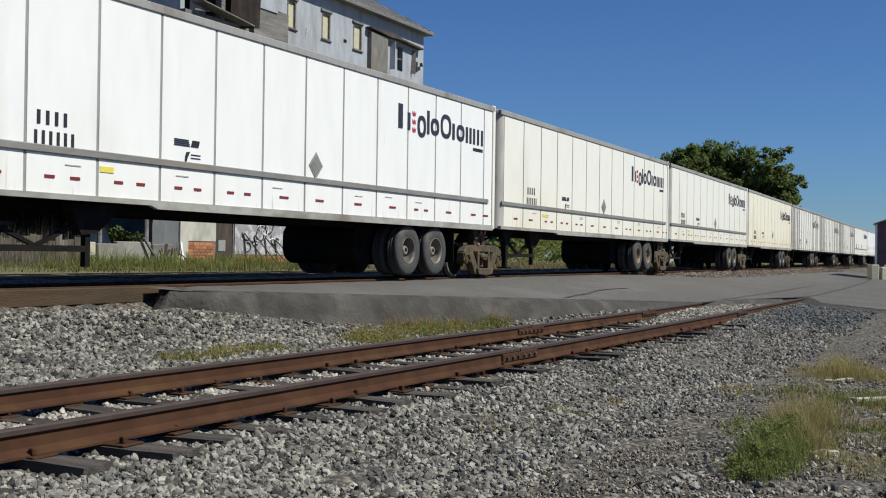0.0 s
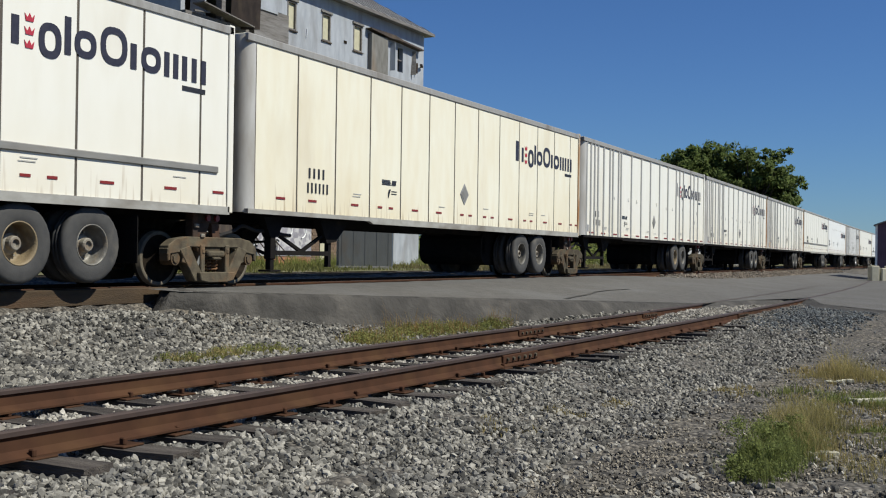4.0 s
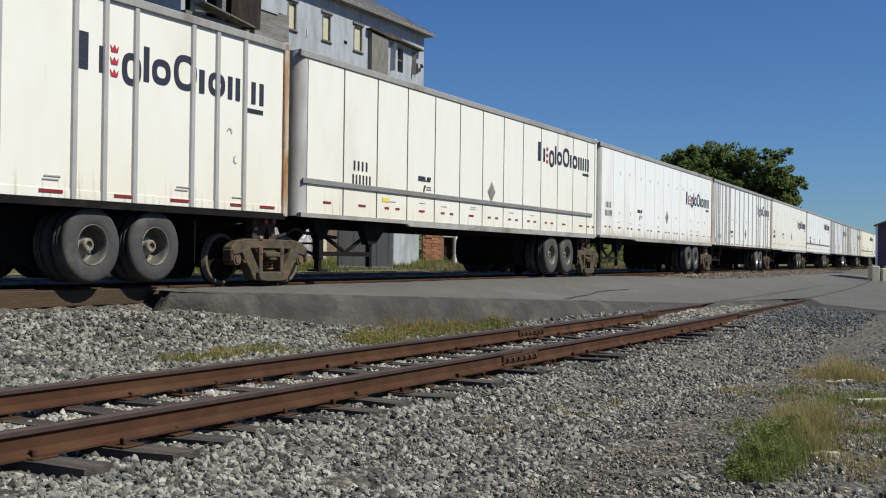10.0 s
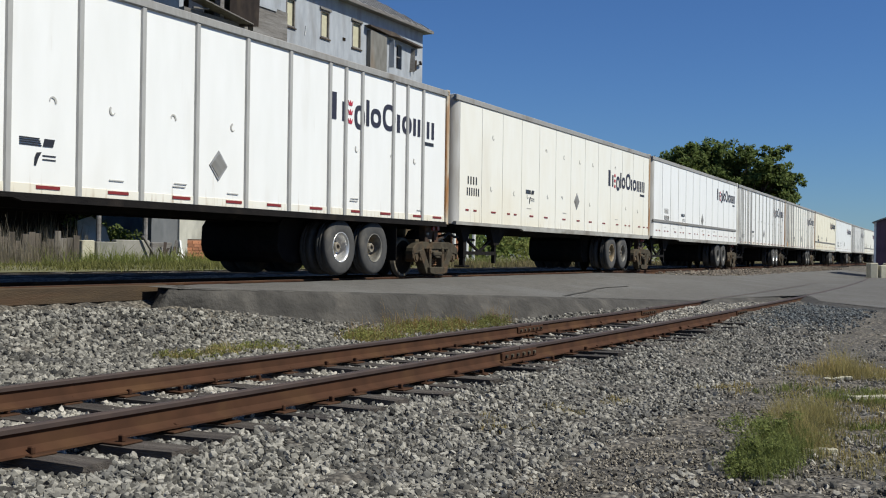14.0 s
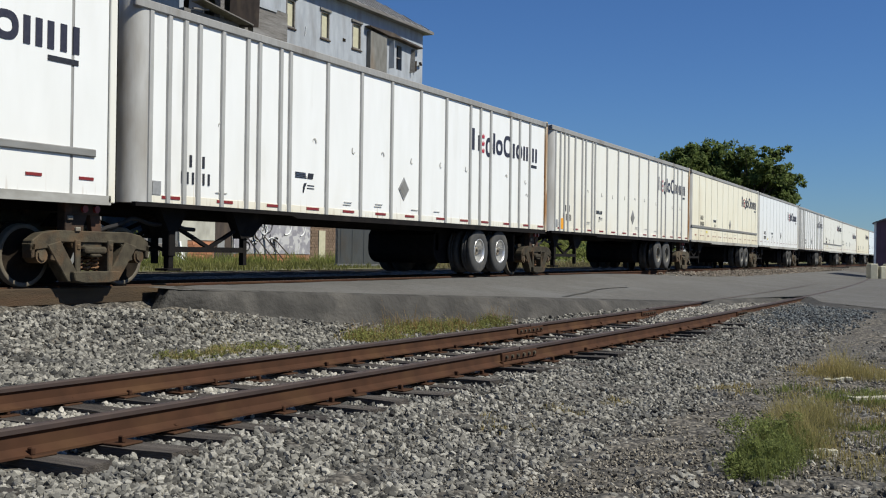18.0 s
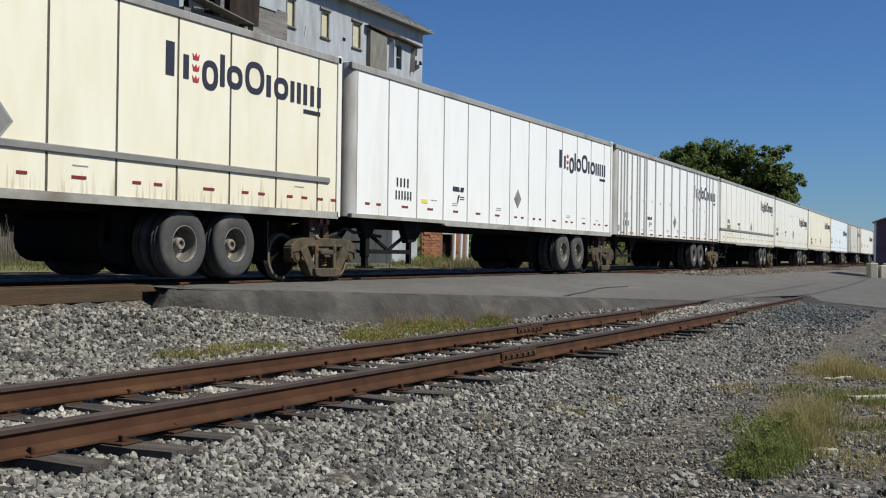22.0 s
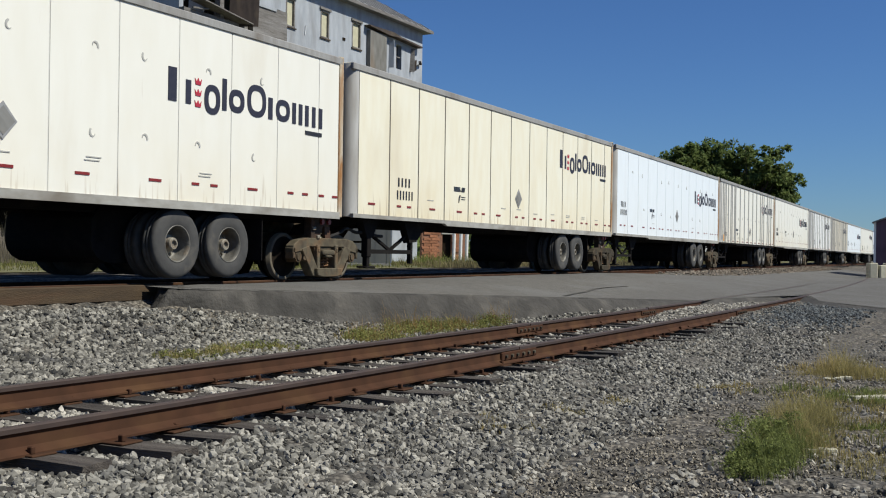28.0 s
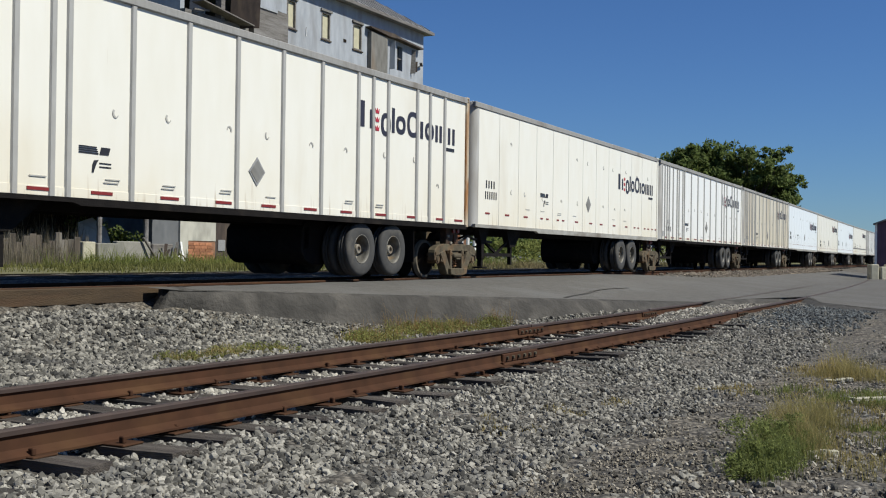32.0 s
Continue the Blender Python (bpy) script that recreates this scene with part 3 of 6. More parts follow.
def ring_bm(w, a, b):
    """A plain rounded frame."""
    bm = bmesh.new()
    w *= 1.08
    loops = []
    for y in (-0.004, 0.004):
        for t in (0.0, 0.095):
            loop = []
            for k in range(24):
                c, q = math.cos(2 * math.pi * k / 24), math.sin(2 * math.pi * k / 24)
                loop.append(bm.verts.new((w / 2 + (w / 2 - t) * math.copysign(abs(c) ** 0.8, c), y, (a + b) / 2 + ((b - a) / 2 - t) * math.copysign(abs(q) ** 0.8, q))))
            loops.append(loop)
    for p, q in ((0, 1), (3, 2), (2, 0), (1, 3)):
        for k in range(24):
            j = (k + 1) % 24
            bm.faces.new((loops[p][k], loops[p][j], loops[q][j], loops[q][k]))
    return bm


def markings(tr, spec, rng):
    y = -HALF - (0.006 if spec == "rib" else 0.026)
    rib = spec == "rib"
    # number: two rows of bars
    num = new("number")
    num.parent = tr
    num.matrix_basis = pose({"rib": 1.42, "plain": 1.0}.get(spec, 2.15), y, {"rib": 1.5, "panel": 1.58}.get(spec, 1.84))
    tagged(num, "two rows of black bars")
    wide = cached("bar_wide", lambda: mesh_of(box(0, 0.055, -0.003, 0.003, 0, 0.18), "number_bar", BLACK_PAINT))
    slim = cached("bar_slim", lambda: mesh_of(box(0, 0.048, -0.003, 0.003, 0, 0.18), "number_bar", BLACK_PAINT))
    for k in range(4):
        share("number_bar", wide, num, pose(0.04 + 0.15 * k, 0, 0.28))
    for k in range(6):
        share("number_bar", slim, num, pose(0.125 * k, 0, 0.02))
    # the carrier's small mark and its lines
    share("small_mark", cached("mark", lambda: mesh_of(mark_shapes(), "small_mark", BLACK_PAINT)), tr, pose({"rib": 4.42, "plain": 4.62}.get(spec, 4.80), y, {"rib": 1.54, "panel": 1.64}.get(spec, 1.82)), "small black mark")
    # hazard placard holder
    if spec != "none":
        dia = cached("placard", lambda: mesh_of(bm_prism(bmesh.new(), [(-0.22, 0), (0, -0.24), (0.22, 0), (0, 0.24)], -0.008, 0.008), "placard", GREY_PAINT))
        pl = share("placard", dia, tr, pose(8.35 if rib else 8.58, y, {"rib": 1.84, "panel": 1.93}.get(spec, 2.08)), "grey diamond placard holder")
        fr = cached("placard_plate", lambda: mesh_of(box(-0.13, 0.13, -0.004, 0.004, -0.13, 0.13), "plate", RAIL_ALU))
        share("plate", fr, pl, pose(0, -0.01, 0, 0, 45, 0))
    red = cached("red", lambda: mesh_of(box(-0.13, 0.13, -0.004, 0.004, -0.02, 0.02), "reflector", RED))
    red2 = cached("red2", lambda: mesh_of(box(-0.085, 0.085, -0.004, 0.004, -0.02, 0.02), "reflector", RED))
    return red, red2


def mark_shapes():
    """A striped band, a dark slanted block and a small pointed figure."""
    bm = bmesh.new()
    for k in range(4):
        bm_box(bm, 0.0, 0.36 - 0.012 * k, -0.003, 0.003, 0.275 + 0.028 * k, 0.292 + 0.028 * k)
    bm_prism(bm, [(0.38, 0.275), (0.55, 0.275), (0.58, 0.376), (0.41, 0.376)], -0.003, 0.003)
    bm_prism(bm, [(0.24, 0.03), (0.27, 0.02), (0.31, 0.12), (0.36, 0.20), (0.28, 0.19), (0.25, 0.13)], -0.003, 0.003)
    for z in (0.10, 0.15):
        bm_box(bm, 0.38, 0.60, -0.003, 0.003, z, z + 0.016)
    return bm


SEAM_SHIFT = {-5: 0.18, -4: 0.07, 9: 0.04}   # panels of some trailers are laid out from a little further back


def make_trailer(n, kind, tone, extra=""):
    """Local x runs from the front coupling to the rear, -y faces the camera, z = 0 is the rail head."""
    rng = random.Random(100 + n)
    words = {"band": "freight trailer with dark seams and rub rail", "rib": "freight trailer with aluminium outside posts", "plain": "smooth freight trailer with faint seams",
             "panel": "freight trailer with thin dark seams"}[kind]
    tones = {"white": "Clean white", "rusty": "Rust-grimed white", "cool": "Bluish white", "cream": "Cream-white", "dirty": "Grimy cream", "tan": "Weathered tan"}[tone]
    tr = tagged(new("rail_trailer"), f"{tones} {words} on rails", "freight trailer", "trailers of the train")
    paint = WHITE[tone]
    K = (kind, tone)
    seams = [x + SEAM_SHIFT.get(n, 0.0) for x in SEAMS]
    # core box
    core = cached(("core", K), lambda: mesh_of(box(FRONT + (0.29 if kind == "rib" else 0.23), REAR - 0.04, -HALF - (0.0 if kind == "rib" else 0.013), HALF, BOTTOM + 0.06, TOP - 0.03), "body", (ALU if tone == "white" else SEAM) if kind in ("band", "panel") else (paint if kind == "rib" else LIGHT_SEAM)))
    share("body", core, tr)
    roof = cached(("roof", tone), lambda: mesh_of(box(FRONT + 0.05, REAR, -HALF + 0.03, HALF - 0.03, TOP - 0.03, TOP + 0.012, bevel=0.01), "roof", paint))
    share("roof", roof, tr)
    # panels of the sides
    if kind != "rib":
        cuts = [FRONT + 0.24] + seams + [REAR - 0.10]
        gap = {"band": 0.026 if tone == "white" else 0.023, "panel": 0.026 if tone == "white" else 0.023, "plain": 0.012}[kind]
        for a, b in zip(cuts, cuts[1:]):
            w = round(b - a, 3)
            me = cached(("panel", tone, w, gap, round(a, 2)), lambda: mesh_of(box(a + gap, b - gap, -HALF - 0.02, -HALF + 0.02, BOTTOM + 0.075, TOP - 0.12), "panel", paint))
            share("panel", me, tr)
        far = cached(("far", tone), lambda: mesh_of(box(FRONT + 0.02, REAR - 0.1, HALF - 0.02, HALF + 0.02, BOTTOM + 0.16, TOP - 0.12), "side_wall", paint))
        share("side_wall", far, tr)
    else:
        post = cached(("post", tone), lambda: mesh_of(bm_prism_y(0.055, 0.032, BOTTOM + 0.035, TOP - 0.1), "post", POST))
        for x in RIBS:
            share("post", post, tr, pose(x, -HALF, 0))
            share("post", post, tr, pose(x, HALF, 0, 0, 0, 180))
    for side in (-1, 1):
        y = side * HALF
        a, b = sorted((y - side * 0.03, y + side * 0.045))
        me = cached(("toprail", side), lambda: mesh_of(box(FRONT, REAR, a, b, TOP - 0.13, TOP, bevel=0.012), "top_rail", ALU))
        share("top_rail", me, tr)
        deep = 0.0 if kind == "rib" else 0.05
        bm = bmesh.new()
        if kind == "rib":
            bm_prism(bm, [(FRONT + 0.05, BOTTOM + 0.03), (FRONT + 0.05, BOTTOM - 0.03), (4.3, BOTTOM - 0.03), (4.45, BOTTOM - 0.07), (REAR - 0.06, BOTTOM - 0.07), (REAR - 0.06, BOTTOM + 0.03)], a, b)
        else:
            bm_prism(bm, [(FRONT + 0.05, BOTTOM + 0.075), (FRONT + 0.05, BOTTOM + 0.0), (4.3, BOTTOM + 0.0), (4.45, BOTTOM - deep), (REAR - 0.06, BOTTOM - deep), (REAR - 0.06, BOTTOM + 0.075)], a, b)
        me = cached(("botrail", side, kind), lambda: mesh_of(bm, "bottom_rail", CHASSIS if kind == "rib" else BOTTOM_RAIL))
        share("bottom_rail", me, tr)
        if kind == "rib":
            lo, hi = sorted((y - side * 0.03, y + side * 0.006))
            me = cached(("sill", side), lambda: mesh_of(box(FRONT + 0.30, REAR - 0.06, lo, hi, BOTTOM + 0.035, BOTTOM + 0.16, bevel=0.003), "sill", WHITE["cream"]))
            share("sill", me, tr)
        if kind == "band":
            me = cached(("rub", side), lambda: mesh_of(bm_rub(side), "rub_rail", RAIL_ALU))
            share("rub_rail", me, tr, None, "grey rub rail along the side")
    # nose and corner posts
    r = 0.27 if kind == "rib" else 0.21
    share("front_wall", cached("front_wall", lambda: mesh_of(box(FRONT + 0.012, FRONT + 0.1, -HALF + 0.2, HALF - 0.2, BOTTOM + 0.02, TOP - 0.02), "front_wall", FRONT_SHADE)), tr, None, "front wall painted dark for the shade between trailers")
    corner = cached(("corner", r), lambda: mesh_of(corner_bm(r), "corner_post", NOSE, smooth=False))
    share("corner_post", corner, tr, None, "grey rounded corner post")
    share("corner_post", corner, tr, Matrix.Diagonal((1, -1, 1, 1)), "grey rounded corner post")
    rear = cached(("rear", extra in ("rust", "orange")), lambda: mesh_of(rear_frame(), "rear_frame", RUST_POST if extra in ("rust", "orange") else WHITE["cream"]))
    share("rear_frame", rear, tr, None, "rust-streaked rear frame" if extra in ("rust", "orange") else "")
    door = cached(("door", tone), lambda: mesh_of(box(REAR - 0.05, REAR + 0.005, 0.012, HALF - 0.1, BOTTOM + 0.1, TOP - 0.12, bevel=0.008), "rear_door", paint))
    share("rear_door", door, tr)
    share("rear_door", door, tr, pose(0, -HALF + 0.088, 0))
    rod = cached("rod", lambda: mesh_of(bm_cyl(bmesh.new(), (REAR + 0.03, 0, BOTTOM + 0.1), (REAR + 0.03, 0, TOP - 0.15), 0.016, seg=8), "lock_rod", ALU))
    for y in (-0.9, -0.25, 0.25, 0.9):
        share("lock_rod", rod, tr, pose(0, y, 0))
    red, red2 = markings(tr, kind, rng)
    tape = cached("tape", lambda: mesh_of(box(-0.2, 0.2, -0.004, 0.004, -0.022, 0.022), "reflector", RED))
    yr = -HALF - (0.012 if kind == "rib" else 0.026)
    zr = {"band": 1.46, "panel": 1.46, "plain": 1.52, "rib": 1.29}[kind]
    for a, b in zip([FRONT + 0.3] + seams, seams + [REAR - 0.1]):
        mid = (a + b) / 2
        if b - a < 0.3:
            continue
        if kind == "rib":
            share("reflector", tape, tr, pose(mid + rng.uniform(-.1, .1), yr, zr))
        elif rng.random() < 0.5:
            share("reflector", red, tr, pose(mid + rng.uniform(-.15, .15), yr, zr))
        else:
            share("reflector", red2, tr, pose(mid - 0.22, yr, zr))
            share("reflector", red2, tr, pose(mid + 0.22, yr, zr))
    logo(tr, kind)
    # small stencilled lines, too fine to read
    line = cached("stencil", lambda: mesh_of(box(-0.14, 0.14, -0.003, 0.003, -0.008, 0.008), "stencil_line", SCUFF))
    for a, b in zip(seams, seams[1:]):
        if rng.random() < 0.55:
            x, z = (a + b) / 2 + rng.uniform(-0.2, 0.2), zr + rng.uniform(0.12, 0.2)
            share("stencil_line", line, tr, pose(x, yr, z))
            if rng.random() < 0.5:
                share("stencil_line", line, tr, pose(x + 0.03, yr, z + 0.045))
    if extra == "orange":
        share("orange_panel", cached("orange", lambda: mesh_of(box(-0.12, 0.12, -0.005, 0.005, -0.15, 0.15), "orange_panel", ORANGE)), tr, pose(1.30, yr, 1.42), "orange panel near the nose")
    elif kind in ("band", "panel") and rng.random() < 0.5:
        share("sticker", cached("sticker", lambda: mesh_of(box(-0.13, 0.13, -0.004, 0.004, -0.04, 0.04), "sticker", YELLOW)), tr, pose(3.43, yr, 1.62), "yellow sticker")
    if kind == "rib":
        share("small_plate", cached("small_plate", lambda: mesh_of(box(-0.09, 0.09, -0.004, 0.004, -0.1, 0.1), "small_plate", GREY_PAINT)), tr, pose(0.88, yr, 1.42))
    # crescent scuffs where load rings press the sheet from inside
    if kind in ("rib", "plain"):
        scuff = cached("scuff", lambda: mesh_of(scuff_bm(), "scuff", SCUFF))
        rows = (2.46, 2.0) if kind == "rib" else (3.28, 2.06)
        for i, (a, b) in enumerate(zip(seams, seams[1:])):
            for j, z in enumerate(rows):
                if rng.random() < (0.75 if (j == 0 or kind == "plain" or i > 9) else 0.0):
                    share("scuff", scuff, tr, pose((a + b) / 2 + rng.uniform(-0.2, 0.2), -HALF - (0.006 if kind == "rib" else 0.024), z + rng.uniform(-0.05, 0.05), 0, rng.choice((0, 0, 25, 150)), 0))
    if n == 13:
        share("patch_plate", mesh_of(box(-0.14, 0.14, -0.006, 0.006, -0.24, 0.24), "patch_plate", GREY_PAINT), tr, pose(8.4, -HALF - 0.03, 2.02), "grey patch plate")
    undercarriage(tr, n, rng)
    return tr


def scuff_bm():
    bm = bmesh.new()
    n = 8
    o = [(0.06 * math.cos(a), 0.07 * math.sin(a)) for a in [math.pi * (0.75 + 1.1 * k / n) for k in range(n + 1)]]
    i = [(0.04 * math.cos(a) + 0.012, 0.05 * math.sin(a)) for a in [math.pi * (0.75 + 1.1 * k / n) for k in range(n + 1)]]
    return bm_prism(bm, o + i[::-1], -0.004, 0.004)


def bm_prism_y(w, d, z0, z1):
    """An outside post with bevelled flanks, standing on the side at y = 0 and proud towards -y."""
    bm = bmesh.new()
    pts = [(-w, 0.0), (-w * 0.7, -d), (w * 0.7, -d), (w, 0.0)]
    lo = [bm.verts.new((x, y, z0)) for x, y in pts]
    hi = [bm.verts.new((x, y, z1)) for x, y in pts]
    bm.faces.new(lo[::-1])
    bm.faces.new(hi)
    for i in range(4):
        j = (i + 1) % 4
        bm.faces.new((lo[i], lo[j], hi[j], hi[i]))
    return bm


def bm_rub(side):
    bm = bmesh.new()
    y0, y1 = sorted((side * (HALF + 0.015), side * (HALF + 0.055)))
    bm_box(bm, FRONT + 0.1, REAR - 0.35, y0, y1, 1.755, 1.86, 0.012)
    return bm


def corner_bm(r):
    """A rounded vertical corner of the nose on the camera's side, with its foot and cap."""
    bm = bmesh.new()
    w = HALF + 0.022
    pts = [(FRONT + r + 0.03, -w)] + [(FRONT + r * (1 - math.sin(math.pi / 2 * k / 18)), -w + r * (1 - math.cos(math.pi / 2 * k / 18))) for k in range(19)]
    pts += [(FRONT, -w + r + 0.03), (FRONT + r + 0.03, -w + r + 0.03)]
    lo = [bm.verts.new((x, y, BOTTOM + 0.02)) for x, y in pts]
    hi = [bm.verts.new((x, y, TOP - 0.02)) for x, y in pts]
    for i in range(len(pts)):
        j = (i + 1) % len(pts)
        bm.faces.new((lo[i], lo[j], hi[j], hi[i]))
    bm.faces.new(hi)
    bm.faces.new(lo[::-1])
    return bm


def rear_frame():
    bm = bmesh.new()
    for y0, y1 in ((-HALF - 0.045, -HALF + 0.09), (HALF - 0.09, HALF + 0.045)):
        bm_box(bm, REAR - 0.11, REAR + 0.02, y0, y1, BOTTOM - 0.02, TOP + 0.02, 0.01)
    bm_box(bm, REAR - 0.1, REAR + 0.02, -HALF, HALF, TOP - 0.14, TOP + 0.015, 0.01)
    bm_box(bm, REAR - 0.1, REAR + 0.02, -HALF, HALF, BOTTOM - 0.02, BOTTOM + 0.12, 0.01)
    return bm


TANDEM = {-4: 0.48, -1: -0.5, 0: -0.16, 1: -0.26, 2: 0.65, 3: 0.2, 4: -0.15, 8: -0.3, 9: -0.08, 11: -0.3, 13: -0.3, 14: -0.1, 15: -0.35, 16: -0.4}   # where the sliding axles stand


def undercarriage(tr, n, rng):
    def frame_rails():
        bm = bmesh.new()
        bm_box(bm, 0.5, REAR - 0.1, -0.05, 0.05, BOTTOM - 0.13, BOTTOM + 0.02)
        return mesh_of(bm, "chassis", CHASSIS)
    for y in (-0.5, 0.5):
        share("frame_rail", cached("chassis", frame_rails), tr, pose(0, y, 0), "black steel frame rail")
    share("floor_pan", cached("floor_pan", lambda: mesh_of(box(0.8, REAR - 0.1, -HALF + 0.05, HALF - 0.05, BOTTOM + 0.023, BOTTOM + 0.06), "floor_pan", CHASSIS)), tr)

    def slider():
        bm = bmesh.new()
        for y in (-0.52, 0.52):
            bm_box(bm, 11.2, 14.6, y - 0.07, y + 0.07, 0.74, BOTTOM - 0.1)
            bm_beam(bm, (11.5, y, 0.8), (12.3, y, 0.55), 0.1)
            bm_beam(bm, (12.8, y, 0.8), (13.5, y, 0.55), 0.1)
        bm_box(bm, 11.2, 11.35, -0.6, 0.6, 0.6, 1.0)
        bm_box(bm, 14.2, 14.35, -0.6, 0.6, 0.7, 1.0)
        bm_cyl(bm, (11.35, -0.42, 0.72), (11.35, 0.42, 0.72), 0.13, seg=14)
        return mesh_of(bm, "suspension", CHASSIS)

    # black block added to fill the shaded mass round far wheels and suspension
    def shade_block():
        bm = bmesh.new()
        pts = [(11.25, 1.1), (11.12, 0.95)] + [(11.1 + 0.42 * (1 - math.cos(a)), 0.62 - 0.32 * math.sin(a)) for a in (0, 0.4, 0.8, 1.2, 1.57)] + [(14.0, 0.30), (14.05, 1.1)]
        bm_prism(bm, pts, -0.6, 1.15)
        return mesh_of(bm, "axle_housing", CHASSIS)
    share("axle_housing", cached("shade_block", shade_block), tr, pose(TANDEM.get(n, 0.0), 0, 0), "black block standing in for shaded wheels and suspension")
    share("suspension", cached("slider", slider), tr, pose(TANDEM.get(n, 0.0), 0, 0))
    axle = cached("axle", lambda: mesh_of(bm_cyl(bmesh.new(), (0, -1.0, 0), (0, 1.0, 0), 0.07, seg=12), "axle", CHASSIS))
    ochre = n in (-4, -3, -1, 5)
    slide = TANDEM.get(n, 0.0)
    for x in (12.2 + slide, 13.43 + slide):
        share("axle", axle, tr, pose(x, 0, 0.60))
        for y, turn in ((-1.13, 0), (-0.78, 0), (1.13, 180), (0.78, 180)):
            w = new("wheel")
            w.parent = tr
            w.matrix_basis = pose(x, y, 0.60, 0, rng.uniform(0, 360), turn) if not turn else pose(x, y, 0.60, 0, 0, 180)
            share("tyre", TYRE_ME, w)
            share("rim", RIM_OCHRE if ochre and (x < 13 + slide or n == -4) else RIM_BRIGHT if n == 7 or (n == 4 and x < 13 + slide) else RIM_ME, w)
            if abs(y) > 1:
                share("hub", HUB_ME, w)
    flap = cached("flap", lambda: mesh_of(box(-0.01, 0.01, -0.3, 0.3, 0.35, 1.05, bevel=0.004), "mud_flap", CHASSIS))
    for y in (-0.96, 0.96):
        share("mud_flap", flap, tr, pose(14.3 + slide, y, 0))

    # rear bracket with its lamps, below the door
    bracket = cached("rear_bracket", lambda: mesh_of(tail_bm(), "rear_bracket", TAIL_STEEL))
    lamp = cached("tail_lamp", lambda: mesh_of(bm_cyl(bmesh.new(), (0, -0.02, 0), (0, 0.02, 0), 0.05, 0.05, 14), "tail_lamp", RED))
    # small pale block, a metallic glint on the bracket made as a shape
    glint = cached("glint", lambda: mesh_of(box(-0.045, 0.045, -0.02, 0.02, -0.03, 0.03, bevel=0.008), "clamp", HUB))
    for y in (-1.06, 1.06):
        rb = share("rear_bracket", bracket, tr, pose(REAR - 0.36, y, 0), "rusty rear bracket with lamps")
        for x in (0.0, 0.22):
            share("tail_lamp", lamp, rb, pose(x, -0.1, 1.06))
        share("clamp", glint, rb, pose(-0.26, -0.1, 0.93))
        share("clamp", glint, rb, pose(-0.12, -0.1, 0.78))
    # landing gear
    leg = cached("leg", lambda: mesh_of(leg_bm(), "leg", CHASSIS))
    brace = cached("brace", lambda: mesh_of(brace_bm(), "brace", CHASSIS))
    for y in (-0.95, 0.95):
        share("leg", leg, tr, pose(1.58, y, 0))
        share("brace", brace, tr, pose(1.58, y, 0))
    cross = cached("cross", lambda: mesh_of(cross_bm(), "cross_brace", CHASSIS))
    share("cross_brace", cross, tr, pose(1.58, 0, 0))
    hose = cached("hose", lambda: mesh_of(hose_bm(), "air_hose", HOSE))
    share("air_hose", hose, tr)


def tail_bm():
    bm = bmesh.new()
    bm_box(bm, -0.32, -0.2, -0.08, 0.08, 0.72, BOTTOM, 0.01)
    bm_box(bm, -0.2, 0.3, -0.07, 0.07, 0.98, BOTTOM, 0.01)
    bm_prism(bm, [(-0.2, 0.98), (0.1, 0.98), (-0.02, 0.7), (-0.2, 0.7)], -0.05, 0.05)
    bm_prism(bm, [(0.16, 0.98), (0.34, 0.98), (0.38, 0.74), (0.2, 0.74)], -0.04, 0.04)
    return bm


def leg_bm():
    bm = bmesh.new()
    bm_box(bm, -0.075, 0.075, -0.075, 0.075, 0.42, BOTTOM, 0.012)
    bm_box(bm, -0.055, 0.055, -0.055, 0.055, 0.24, 0.44, 0.008)
    bm_box(bm, -0.16, 0.16, -0.13, 0.13, 0.2, 0.24, 0.01)
    return bm


def brace_bm():
    bm = bmesh.new()
    bm_beam(bm, (0.05, 0, 0.92), (0.95, 0, 0.56), 0.055)
    bm_beam(bm, (0.95, 0, 0.56), (1.85, 0, 0.95), 0.055)
    bm_beam(bm, (0.0, 0, 0.53), (1.9, 0, 0.53), 0.085)
    bm_beam(bm, (1.85, 0, 0.28), (1.85, 0, 0.75), 0.09)
    bm_prism(bm, [(1.45, 1.15), (2.5, 1.15), (2.0, 0.75), (1.7, 0.72)], -0.08, 0.08)
    bm_prism(bm, [(-0.3, 1.15), (0.35, 1.15), (0.12, 0.8), (-0.1, 0.8)], -0.08, 0.08)
    return bm


def cross_bm():
    bm = bmesh.new()
    bm_beam(bm, (0, -0.9, 0.5), (0, 0.9, 1.1), 0.05)
    bm_beam(bm, (0, -0.9, 1.1), (0, 0.9, 0.5), 0.05)
    bm_beam(bm, (0.08, -0.95, 0.72), (0.08, 0.95, 0.72), 0.04)
    return bm


def bm_tube(pts, r, seg=8):
    """One bent tube through the points."""
    bm = bmesh.new()
    rings = []
    for i, p in enumerate(pts):
        d = (pts[min(i + 1, len(pts) - 1)] - pts[max(i - 1, 0)]).normalized()
        u = d.orthogonal().normalized() if i == 0 else (u - d * u.dot(d)).normalized()
        v = d.cross(u)
        rings.append([bm.verts.new(p + (u * math.cos(2 * math.pi * k / seg) + v * math.sin(2 * math.pi * k / seg)) * r) for k in range(seg)])
    for a, b in zip(rings, rings[1:]):
        for k in range(seg):
            j = (k + 1) % seg
            bm.faces.new((a[k], a[j], b[j], b[k]))
    return bm


